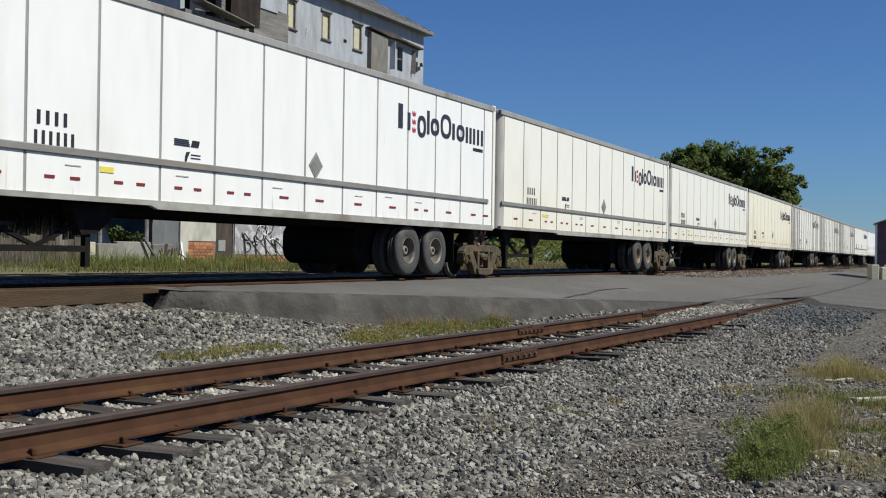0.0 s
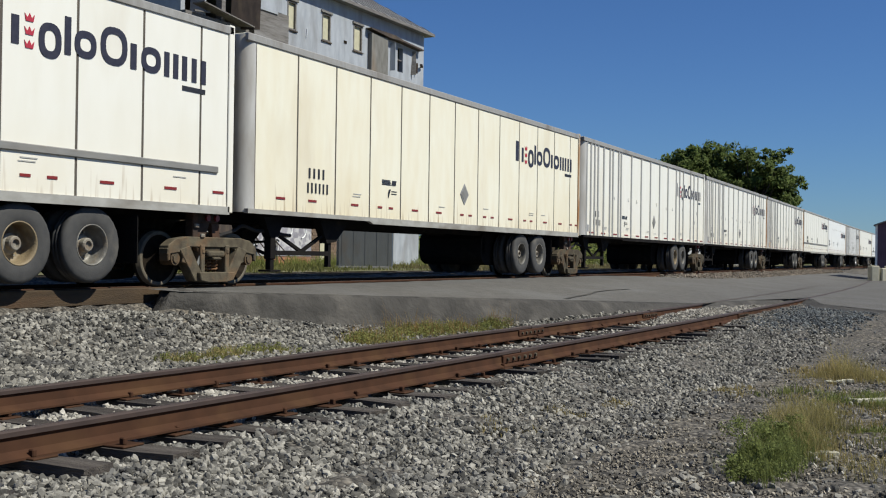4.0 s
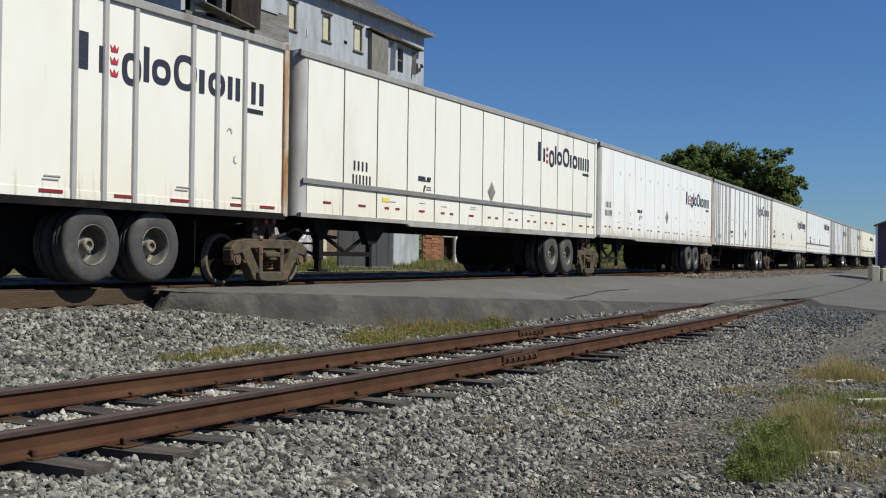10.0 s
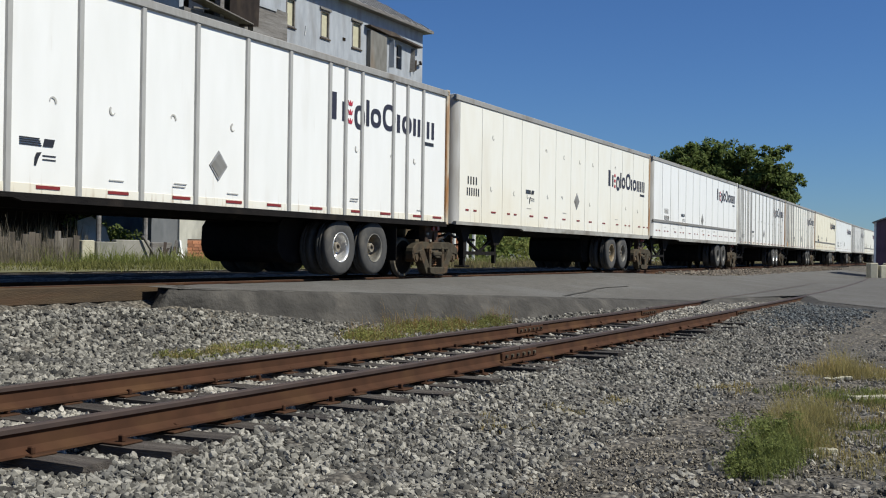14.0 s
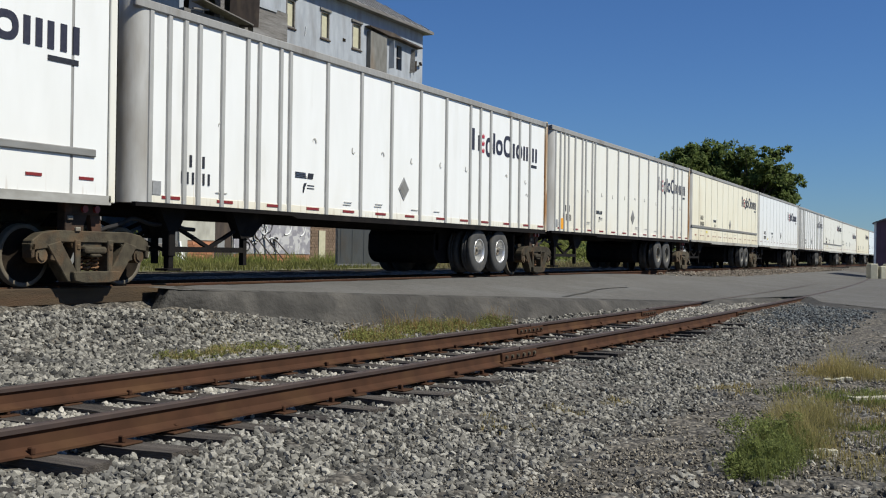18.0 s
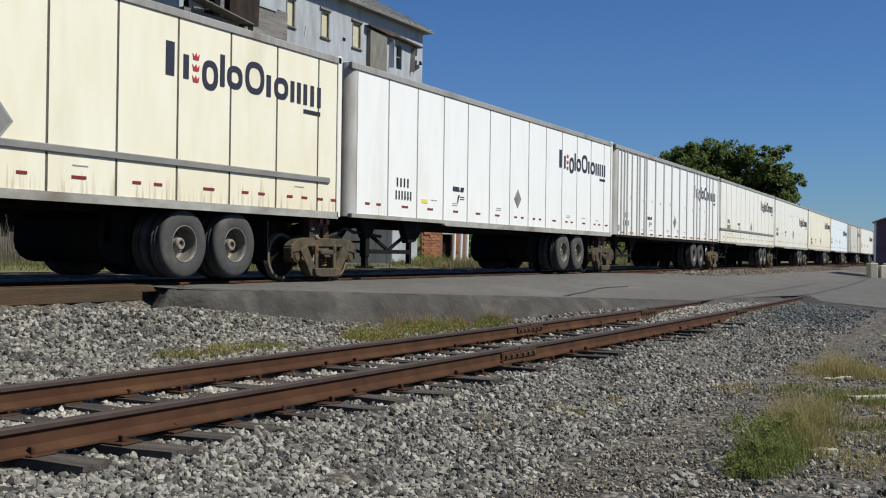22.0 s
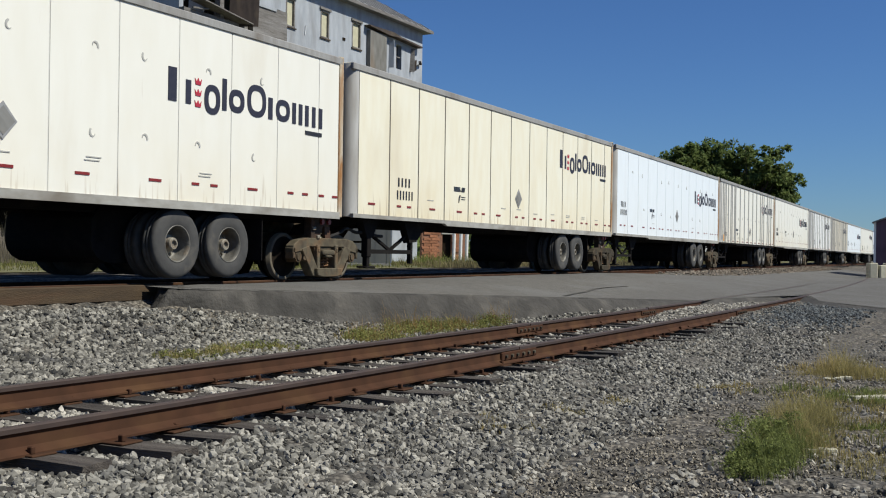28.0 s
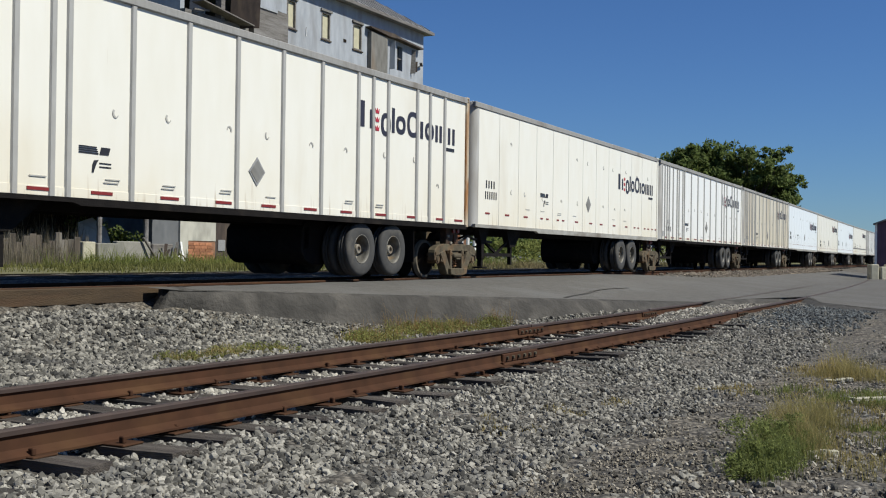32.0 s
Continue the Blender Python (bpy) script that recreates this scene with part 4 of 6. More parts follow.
def hose_bm():
    return bm_tube([Vector((-0.15 + 0.16 * k, -0.98 - 0.06 * math.sin(k * 0.5), 0.62 + 0.40 * min(1, k / 5) ** 0.7 - 0.012 * k + 0.02 * math.sin(k * 1.3))) for k in range(15)], 0.032)


def make_bogie(n):
    """A two-axle rail bogie under a coupling: x along the track, z = 0 at the rail head. Returns it and its wheelsets."""
    bg = tagged(new("rail_bogie"), "rusty cast-steel rail bogie with two axles under a coupling", "bogie", "bogies of the train")
    frame_me = cached("side_frame", lambda: mesh_of(side_frame(), "side_frame", BOGIE))
    for y in (-1.06, 1.06):
        share("side_frame", frame_me, bg, pose(0, y, 0, 0, 0, 0 if y < 0 else 180))

    def bolster():
        bm = bmesh.new()
        bm_box(bm, -0.2, 0.2, -1.12, 1.12, 0.42, 0.66, 0.03)
        bm_box(bm, -0.75, 0.75, -0.5, 0.5, 0.66, 0.86, 0.03)
        bm_box(bm, -0.45, 0.5, -0.28, 0.28, 0.86, 1.2, 0.03)
        return mesh_of(bm, "bolster", BOGIE)
    share("bolster", cached("bolster", bolster), bg)

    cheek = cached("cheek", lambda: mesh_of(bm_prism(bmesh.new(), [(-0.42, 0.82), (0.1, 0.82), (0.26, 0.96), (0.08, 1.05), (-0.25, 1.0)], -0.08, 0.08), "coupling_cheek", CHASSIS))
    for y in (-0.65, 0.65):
        share("coupling_cheek", cheek, bg, pose(0, y, 0), "black coupling cheek")
    coil = cached("coil", lambda: mesh_of(coil_bm(), "spring", SPRING))
    for y in (-1.0, 1.0):
        for x in (-0.15, 0.0, 0.15):
            share("spring", coil, bg, pose(x, y, 0.22))
        ad = cached("adapter", lambda: mesh_of(adapter_bm(), "bearing", BOGIE))
        for x in (-0.9, 0.9):
            share("bearing", ad, bg, pose(x, y * 1.0, 0.42, 0, 0, 0 if y < 0 else 180))
    beam = cached("brake_beam", lambda: mesh_of(brake_bm(), "brake_beam", BOGIE))
    share("brake_beam", beam, bg, pose(-0.42, 0, 0))
    share("brake_beam", beam, bg, pose(0.42, 0, 0, 0, 0, 180))
    pin = cached("tag", lambda: mesh_of(box(-0.16, 0.16, -0.004, 0.004, -0.03, 0.03), "tag_bar", RAIL_ALU))
    if n % 3 == 0:
        share("tag_bar", pin, bg, pose(-0.38, -1.135, 0.36, 0, -62, 0), "pale stencilled bar")
    sets = []
    wheel = cached("rail_wheel", lambda: mesh_of(rail_wheel(), "rail_wheel", WHEEL_STEEL, TREAD, smooth=True))
    ax = cached("rail_axle", lambda: mesh_of(bm_cyl(bmesh.new(), (0, -1.02, 0), (0, 1.02, 0), 0.075, seg=12), "rail_axle", WHEEL_STEEL))
    for x in (-0.9, 0.9):
        ws = new("wheelset")
        ws.parent = bg
        ws.matrix_basis = pose(x, 0, 0.42)
        share("rail_axle", ax, ws)
        share("rail_wheel", wheel, ws, pose(0, -0.7525, 0))
        share("rail_wheel", wheel, ws, pose(0, 0.7525, 0, 0, 0, 180))
        sets.append((ws, x))
    return bg, sets


def rail_wheel():
    prof = [(0.09, -0.075), (0.12, -0.07), (0.13, -0.03), (0.2, 0.005), (0.33, -0.01), (0.36, -0.055), (0.405, -0.06), (0.42, -0.05), (0.425, 0.03), (0.45, 0.045), (0.45, 0.062), (0.43, 0.07), (0.36, 0.06), (0.33, 0.025), (0.2, 0.035), (0.13, 0.05), (0.09, 0.07)]
    bm = bm_lathe(bmesh.new(), prof, 32)
    bm.faces.ensure_lookup_table()
    for i, f in enumerate(bm.faces):
        if i // 32 in (5, 6, 7):
            f.material_index = 1
    return bm


def coil_bm():
    bm = bmesh.new()
    rings, turns, seg, r = 40, 4.5, 6, 0.06
    prev = None
    for k in range(rings + 1):
        a = 2 * math.pi * turns * k / rings
        c = Vector((r * math.cos(a), r * math.sin(a), 0.24 * k / rings))
        out = Vector((math.cos(a), math.sin(a), 0))
        ring = [bm.verts.new(c + (out * math.cos(2 * math.pi * j / seg) + Vector((0, 0, 1)) * math.sin(2 * math.pi * j / seg)) * 0.016) for j in range(seg)]
        if prev:
            for j in range(seg):
                bm.faces.new((prev[j], prev[(j + 1) % seg], ring[(j + 1) % seg], ring[j]))
        prev = ring
    return bm


def adapter_bm():
    bm = bmesh.new()
    bm_box(bm, -0.11, 0.11, -0.1, 0.1, 0.06, 0.14, 0.01)
    bm_cyl(bm, (0, -0.13, 0), (0, 0.1, 0), 0.1, seg=16)
    bm_cyl(bm, (0, -0.15, 0), (0, -0.12, 0), 0.065, seg=12)
    for k in range(3):
        a = 2 * math.pi * k / 3 + 0.5
        bm_cyl(bm, (0.06 * math.cos(a), -0.145, 0.06 * math.sin(a)), (0.06 * math.cos(a), -0.125, 0.06 * math.sin(a)), 0.016, seg=6)
    return bm


def brake_bm():
    bm = bmesh.new()
    bm_beam(bm, (0, -0.72, 0.4), (0, 0.72, 0.4), 0.07)
    for y in (-0.75, 0.75):
        bm_prism(bm, [(-0.07, 0.25), (0.02, 0.25), (0.05, 0.55), (-0.05, 0.55)], y - 0.05, y + 0.05)
    return bm


def side_frame():
    """Cast side frame with two windows, a spring opening and sloping tension members."""
    bm = bmesh.new()
    y0, y1 = -0.09, 0.09
    # upper chord
    bm_prism(bm, [(-1.08, 0.62), (-1.10, 0.48), (-0.80, 0.52), (-0.62, 0.60), (0.62, 0.60), (0.80, 0.52), (1.10, 0.48), (1.08, 0.62), (0.92, 0.72), (0.66, 0.76), (-0.66, 0.76), (-0.92, 0.72)], y0, y1)
    # pedestal jaws
    for s in (-1, 1):
        bm_prism(bm, [(s * 1.10, 0.58), (s * 1.02, 0.58), (s * 1.03, 0.40), (s * 1.08, 0.38)], y0, y1)
        bm_prism(bm, [(s * 0.74, 0.56), (s * 0.64, 0.56), (s * 0.66, 0.34), (s * 0.76, 0.36)], y0, y1)
        # sloping leg down to the spring seat
        bm_prism(bm, [(s * 0.84, 0.56), (s * 0.60, 0.62), (s * 0.26, 0.13), (s * 0.31, 0.07), (s * 0.47, 0.07)], y0 - 0.012, y1)
        # column beside the springs
        bm_prism(bm, [(s * 0.36, 0.64), (s * 0.25, 0.64), (s * 0.25, 0.14), (s * 0.34, 0.14)], y0 - 0.02, y1)
    # spring seat
    bm_prism(bm, [(-0.44, 0.21), (0.44, 0.21), (0.40, 0.08), (0.22, 0.05), (-0.22, 0.05), (-0.40, 0.08)], y0 - 0.08, y1)
    # webs that round the corners of the two side windows
    for s in (-1, 1):
        bm_prism(bm, [(s * 0.36, 0.61), (s * 0.36, 0.52), (s * 0.42, 0.61)], y0 + 0.02, y1)
        bm_prism(bm, [(s * 0.66, 0.61), (s * 0.50, 0.61), (s * 0.60, 0.50)], y0 + 0.02, y1)
        bm_box(bm, s * 0.30 - 0.03, s * 0.30 + 0.03, y0 - 0.035, y0, 0.50, 0.58)
    # bolster end
    bm_box(bm, -0.21, 0.21, y0 - 0.05, y1, 0.45, 0.55, 0.02)
    bm_box(bm, -0.1, 0.1, y0 - 0.075, y1, 0.40, 0.45, 0.02)
    bmesh.ops.bevel(bm, geom=list(bm.edges), offset=0.012, segments=1, affect="EDGES")
    return bm


CONSIST = [(-5, "band", "white", ""), (-4, "band", "cream", ""), (-3, "band", "cream", ""), (-2, "panel", "dirty", "rust"), (-1, "rib", "cream", ""), (0, "rib", "cream", "rust"), (1, "rib", "cream", "orange"),
           (2, "band", "cream", ""), (3, "plain", "rusty", "rust"), (4, "rib", "white", "rust"), (5, "plain", "cream", "rust"), (6, "band", "white", ""), (7, "rib", "white", "rust"), (8, "rib", "cream", "orange"),
           (9, "band", "dirty", ""), (10, "panel", "white", ""), (11, "rib", "white", ""), (12, "band", "cream", ""), (13, "plain", "cream", "rust"), (14, "panel", "dirty", "rust"), (15, "plain", "cool", "rust"),
           (16, "rib", "cream", "orange"), (17, "plain", "cream", ""), (18, "rib", "white", ""), (19, "rib", "tan", ""), (20, "plain", "cool", ""), (21, "panel", "cream", ""), (22, "plain", "cool", ""),
           (23, "band", "cream", ""), (24, "rib", "white", ""), (25, "plain", "white", "")]
TRAIN = []
for row in CONSIST:
    TRAIN.append((row[0], make_trailer(*row), *make_bogie(row[0])))


# ---------------------------------------------------------------- beyond the train
CLAD = material("weathered_grey_cladding", (0.38, 0.40, 0.43), (0.29, 0.31, 0.335), 2.5, 0.8, 0, 0.02, (1, 1, 0.35), (0.19, 0.185, 0.18), 0.6, (0.52, 0.75), grain=18)
SHINGLE = material("bare_grey_boards", (0.20, 0.185, 0.17), (0.12, 0.11, 0.10), 6, 0.9, 0, 0.03, (0.3, 1, 3), (0.28, 0.27, 0.26), 0.9, (0.5, 0.75))
BAY = material("bare_tan_bay_boards", (0.20, 0.193, 0.175), (0.13, 0.124, 0.11), 3, 0.9, 0, 0.02, (1, 1, 0.4), (0.20, 0.14, 0.09), 0.5, (0.5, 0.72))
TIN = material("dull_roof_tin", (0.24, 0.24, 0.235), (0.17, 0.165, 0.16), 3, 0.6, 0.2, 0.01, (0.4, 1, 1), (0.15, 0.12, 0.10), 0.7, (0.5, 0.75))
BOARD = material("cream_window_board", (0.50, 0.47, 0.33), (0.43, 0.40, 0.28), 5, 0.8)
BROWN = material("dark_brown_boards", (0.07, 0.05, 0.04), (0.04, 0.031, 0.026), 4, 0.85, 0, 0.006, (1, 1, 0.3), (0.12, 0.09, 0.06), 1.3, (0.5, 0.7))
DARK = material("unlit_interior", (0.018, 0.014, 0.010), (0.028, 0.021, 0.015), 3, 0.95, spec=0.02)
PLASTER = material("stained_plaster", (0.50, 0.485, 0.42), (0.40, 0.385, 0.33), 3, 0.9, 0, 0.02, (1, 1, 0.5), (0.26, 0.25, 0.22), 1.2, (0.5, 0.75))
BRICK = material("red_brick", (0.38, 0.165, 0.085), (0.29, 0.125, 0.066), 9, 0.9, 0, 0.02, (1, 1, 1), (0.20, 0.10, 0.06), 2.0, (0.5, 0.75), each=0.3)
MORTAR = material("grey_mortar", (0.30, 0.155, 0.095), (0.23, 0.12, 0.075), 9, 0.95, 0, 0.02)
TAN_BRICK = material("brown_painted_brick", (0.20, 0.135, 0.09), (0.145, 0.10, 0.07), 5, 0.9, 0, 0.02, (1, 1, 0.6), (0.24, 0.13, 0.07), 0.8, (0.5, 0.7), each=0.15)
TAN_MORTAR = material("brown_painted_mortar", (0.17, 0.115, 0.08), (0.13, 0.09, 0.065), 6, 0.95, 0, 0.02)
CONCRETE = material("weathered_concrete", (0.30, 0.285, 0.25), (0.22, 0.21, 0.185), 4, 0.9, 0, 0.02, (1, 1, 0.6), (0.14, 0.14, 0.11), 1.0, (0.5, 0.75))
GREY_WALL = material("painted_grey_wall", (0.15, 0.155, 0.16), (0.115, 0.12, 0.125), 3, 0.8, 0, 0.01, (1, 1, 0.5), (0.2, 0.2, 0.195), 1.0, (0.55, 0.8))
SPRAYED = material("sprayed_wall", (0.33, 0.32, 0.34), (0.22, 0.21, 0.235), 2.2, 0.85, 0, 0.01, (1, 1, 1), (0.46, 0.45, 0.45), 2.6, (0.5, 0.56))
CONTAINER = material("dark_grey_box_steel", (0.125, 0.13, 0.13), (0.10, 0.105, 0.105), 4, 0.6, 0.1, 0.01, (1, 1, 0.4), (0.12, 0.10, 0.08), 1.5, (0.55, 0.8))
BLUE_DOOR = material("faded_blue_steel", (0.13, 0.16, 0.20), (0.10, 0.13, 0.165), 4, 0.6, 0.1, 0.01, (1, 1, 0.4), (0.18, 0.17, 0.16), 1.5, (0.55, 0.8))
WHITE_WALL = material("white_metal_wall", (0.78, 0.78, 0.76), (0.70, 0.70, 0.68), 3, 0.6)
MAROON = material("maroon_shed_siding", (0.115, 0.07, 0.105), (0.085, 0.052, 0.08), 4, 0.75, 0, 0.01, (1, 1, 0.4), (0.16, 0.12, 0.14), 0.8, (0.55, 0.8))
PALE_BLOCK = material("pale_concrete_block", (0.48, 0.45, 0.34), (0.38, 0.355, 0.27), 5, 0.9, 0, 0.02, (1, 1, 1), (0.25, 0.23, 0.17), 1.6, (0.5, 0.75))
BARK = material("tree_bark", (0.09, 0.07, 0.055), (0.055, 0.045, 0.036), 6, 0.95, 0, 0.04, (3, 3, 0.5))


FENCE = material("brown_fence_boards", (0.11, 0.09, 0.07), (0.065, 0.054, 0.043), 4, 0.9, 0, 0.02, (1, 1, 0.3), (0.24, 0.22, 0.19), 1.2, (0.5, 0.75), each=0.3)


def leaf_material(name, a, b, each=0.35):
    """Leaves and blades let a part of the light through."""
    m = material(name, a, b, 0.35, 0.75, 0, 0, (1, 1, 1), None, 1, (0.5, 0.7), 20, each, 0.2, True)
    n, l = m.node_tree.nodes, m.node_tree.links
    bsdf, out = n["Principled BSDF"], n["Material Output"]
    tr, mx = n.new("ShaderNodeBsdfTranslucent"), n.new("ShaderNodeMixShader")
    l.new(bsdf.inputs["Base Color"].links[0].from_socket, tr.inputs["Color"])
    mx.inputs[0].default_value = 0.5
    l.new(bsdf.outputs[0], mx.inputs[1])
    l.new(tr.outputs[0], mx.inputs[2])
    l.new(mx.outputs[0], out.inputs["Surface"])
    return m


LEAF = leaf_material("broad_leaf_green", (0.165, 0.205, 0.06), (0.098, 0.138, 0.036), 0.5)
GRASS = leaf_material("meadow_grass", (0.20, 0.19, 0.062), (0.12, 0.13, 0.04))
DRY = leaf_material("dry_straw_grass", (0.38, 0.30, 0.125), (0.26, 0.215, 0.085))
RUSSET = leaf_material("russet_seed_heads", (0.33, 0.215, 0.085), (0.23, 0.15, 0.06))
MAT_GREEN = leaf_material("low_weed_green", (0.22, 0.225, 0.07), (0.13, 0.145, 0.042), 0.5)
DRY_FIELD = leaf_material("tan_field_grass", (0.24, 0.20, 0.11), (0.16, 0.14, 0.07))
WEED = leaf_material("weed_green", (0.20, 0.225, 0.07), (0.12, 0.15, 0.042), 0.5)
MEADOW = leaf_material("tall_weed_green", (0.22, 0.24, 0.07), (0.14, 0.165, 0.045))
BRUSH = leaf_material("dead_brush", (0.30, 0.26, 0.19), (0.20, 0.175, 0.125))

FACADE = pose(-11.0, 55.0, 0.0, 0, 0, 63.07)      # x along the front, y into the building


def block(parent, name, mat, *a, bevel=0.0, label=""):
    return part(name, box(*a, bevel=bevel), mat, parent, label)


def make_mill():
    mill = tagged(new("old_mill"), "tall derelict grey-clad mill with boarded windows and tin roof", "building")
    mill.matrix_basis = FACADE
    g = -0.15
    # front wall with real openings: the piers and bands round them
    wins = [(5.25, 6.1), (8.65, 9.55), (12.05, 13.05)]
    z0, z1 = 12.72, 14.3
    hatch = (17.45, 18.15, 12.3, 13.85)
    block(mill, "wall", CLAD, 1.8, 21.0, 0, 0.35, 2.6, z0 - 0.42)
    block(mill, "wall", CLAD, 1.8, 21.0, 0, 0.35, z1, 15.2)
    xs = [1.8] + [v for w in wins for v in w] + [hatch[0]]
    for a, b in zip(xs[::2], xs[1::2]):
        block(mill, "wall", CLAD, a, b, 0, 0.35, z0 - 0.42, z1)
    block(mill, "wall", CLAD, hatch[1], 21.0, 0, 0.35, z0 - 0.42, z1)
    for a, b in wins:
        block(mill, "wall", CLAD, a, b, 0, 0.35, z0 - 0.42, z0)
        w = new("window")
        w.parent = mill
        tagged(w, "boarded sash window")
        part("board", box(a + 0.1, b - 0.1, 0.10, 0.14, z0 + 0.08, z1 - 0.1), BOARD, w, "cream window board")
        fr = bmesh.new()
        for q in ((a, a + 0.1), (b - 0.1, b)):
            bm_box(fr, *q, -0.02, 0.16, z0, z1)
        bm_box(fr, a, b, -0.02, 0.16, z0, z0 + 0.08)
        bm_box(fr, a, b, -0.02, 0.16, z1 - 0.1, z1)
        part("frame", fr, SHINGLE, w)
        part("lintel", box(a - 0.12, b + 0.12, -0.1, 0.0, z1, z1 + 0.14, bevel=0.01), SHINGLE, w)
        part("sill", box(a - 0.08, b + 0.08, -0.08, 0.0, z0 - 0.08, z0, bevel=0.01), BROWN, w)
    # hatch with torn shutters
    block(mill, "wall", CLAD, hatch[0], hatch[1], 0, 0.35, z0 - 0.42, hatch[2])
    block(mill, "wall", CLAD, hatch[0], hatch[1], 0, 0.35, hatch[3], z1)
    block(mill, "opening", DARK, hatch[0], hatch[1], 0.3, 0.36, hatch[2], hatch[3], label="black opening")
    block(mill, "bar", SHINGLE, hatch[0], hatch[1], 0.1, 0.16, 13.05, 13.12)
    part("shutter", bm_beam(bmesh.new(), (16.5, -0.05, 12.2), (16.55, -0.04, 13.95), 0.6, 0.05), CLAD, mill)
    part("shutter", bm_beam(bmesh.new(), (19.3, -0.12, 12.35), (19.45, -0.05, 13.9), 0.4, 0.05), SHINGLE, mill)
    part("broken_board", bm_beam(bmesh.new(), (19.75, -0.15, 12.5), (19.9, -0.1, 13.2), 0.14, 0.05), BROWN, mill)
    part("bracket", bm_beam(bmesh.new(), (20.0, -0.35, 13.1), (20.6, -0.1, 13.05), 0.16, 0.1), BROWN, mill)
    block(mill, "small_vent", DARK, 11.0, 11.3, -0.03, 0.02, 12.95, 13.12)
    part("pale_streak", bm_beam(bmesh.new(), (7.05, -0.02, 12.55), (7.1, -0.02, 13.05), 0.1, 0.03), WHITE_WALL, mill)
    # boarded bay that hangs off the front, with a ragged little roof
    block(mill, "bay", BAY, 13.75, 15.75, -0.28, 0.0, 11.4, 14.05, label="bare-boarded projecting bay")
    part("bay_roof", bm_prism(bmesh.new(), [(13.45, 14.32), (13.6, 14.24), (15.9, 14.1), (17.0, 14.16), (20.2, 14.02), (20.3, 14.12), (17.4, 14.26), (16.4, 14.38)], -0.42, 0.0), BROWN, mill)
    # other walls
    block(mill, "wall", CLAD, 20.65, 21.0, 0.35, 12.0, g, 15.2)
    block(mill, "wall", CLAD, -3.4, 20.65, 11.65, 12.0, g, 15.2)
    # hipped roof with a deep eave
    bm = bmesh.new()
    e = 0.55
    base = [(-3.9, -e), (21.0 + e, -e), (21.0 + e, 12 + e), (-3.9, 12 + e)]
    lo = [bm.verts.new((x, y, 15.2)) for x, y in base]
    up = [bm.verts.new((x, y, 15.36)) for x, y in base]
    ra, rb = bm.verts.new((-3.9, 6, 19.45)), bm.verts.new((15.2, 6, 19.45))
    bm.faces.new(lo[::-1])
    for i in range(4):
        j = (i + 1) % 4
        bm.faces.new((lo[i], lo[j], up[j], up[i]))
    bm.faces.new((up[0], up[1], rb, ra))
    bm.faces.new((up[1], up[2], rb))
    bm.faces.new((up[2], up[3], ra, rb))
    bm.faces.new((up[3], up[0], ra))
    roof = part("roof", bm, TIN, mill)
    part("fascia", box(-3.9, 21.5, -e - 0.03, -e, 15.17, 15.35), SHINGLE, roof)
    for k in range(30):
        x = -3.5 + k * 0.84
        ridge = 19.45 if x < 15.2 else 15.36 + 4.09 * (21.55 - x) / 6.35
        far = (6 + e) * (ridge - 15.36) / 4.09 - e
        part("seam", bm_beam(bmesh.new(), (x, -e, 15.38), (x, far, ridge + 0.02), 0.05, 0.05), TIN, roof)
    part("chimney", bm_cyl(bmesh.new(), (13.2, 1.2, 16.0), (13.2, 1.2, 18.2), 0.28, seg=12), RAIL_ALU, mill, "pale vent pipe")
    part("chimney_cap", bm_cyl(bmesh.new(), (13.0, 0.6, 16.6), (13.9, 0.2, 16.4), 0.16, seg=10), RAIL_ALU, mill)
    # torn-open end: dark rooms, brown leaning sheets, bare boards
    block(mill, "wall", SHINGLE, 1.55, 4.55, -0.6, -0.25, 9.5, 13.2, label="bare grey boards")
    block(mill, "pale_panel", CLAD, 1.6, 3.9, -0.62, -0.3, 13.2, 14.6)
    block(mill, "flashing", CLAD, 1.9, 3.5, -0.66, -0.62, 13.05, 13.22)
    block(mill, "room", DARK, -3.4, 1.8, 2.5, 2.7, 8, 15.2)
    block(mill, "floor_edge", SHINGLE, -3.4, 1.8, -0.3, 2.5, 11.7, 11.95)
    block(mill, "wall", CLAD, -3.4, -3.1, 0.0, 2.5, 2.6, 15.2)
    block(mill, "wall", SHINGLE, -3.4, 1.8, 0.0, 0.3, 2.6, 11.7)
    part("sheet", bm_beam(bmesh.new(), (0.9, -0.5, 11.8), (1.35, -0.3, 15.2), 1.5, 0.06), BROWN, mill, "dark brown leaning sheet")
    part("post", bm_beam(bmesh.new(), (-0.55, -0.1, 11.9), (-0.5, -0.1, 15.2), 0.35, 0.3), SHINGLE, mill)
    part("post", bm_beam(bmesh.new(), (-1.7, 0.4, 11.9), (-1.5, 0.4, 15.2), 0.9, 0.1), CLAD, mill)
    part("broken_board", bm_beam(bmesh.new(), (-2.9, -0.4, 12.0), (-1.9, -0.5, 12.1), 0.12, 0.08), SHINGLE, mill)
    part("broken_board", bm_beam(bmesh.new(), (-2.6, -0.4, 12.45), (1.2, -0.6, 11.9), 0.75, 0.06), SHINGLE, mill)
    # ground floor
    block(mill, "wall", GREY_WALL, -5.3, -3.5, -0.2, 0.2, g, 2.6)
    block(mill, "pillar", PLASTER, -3.5, -2.92, -0.3, 0.2, g, 2.6, label="pale plaster pillar")
    block(mill, "wall", PLASTER, -2.92, -0.78, -0.22, 0.2, 1.02, 2.6)
    brick_wall(mill, -2.92, -0.78, g, 1.02, -0.22, 0.2)
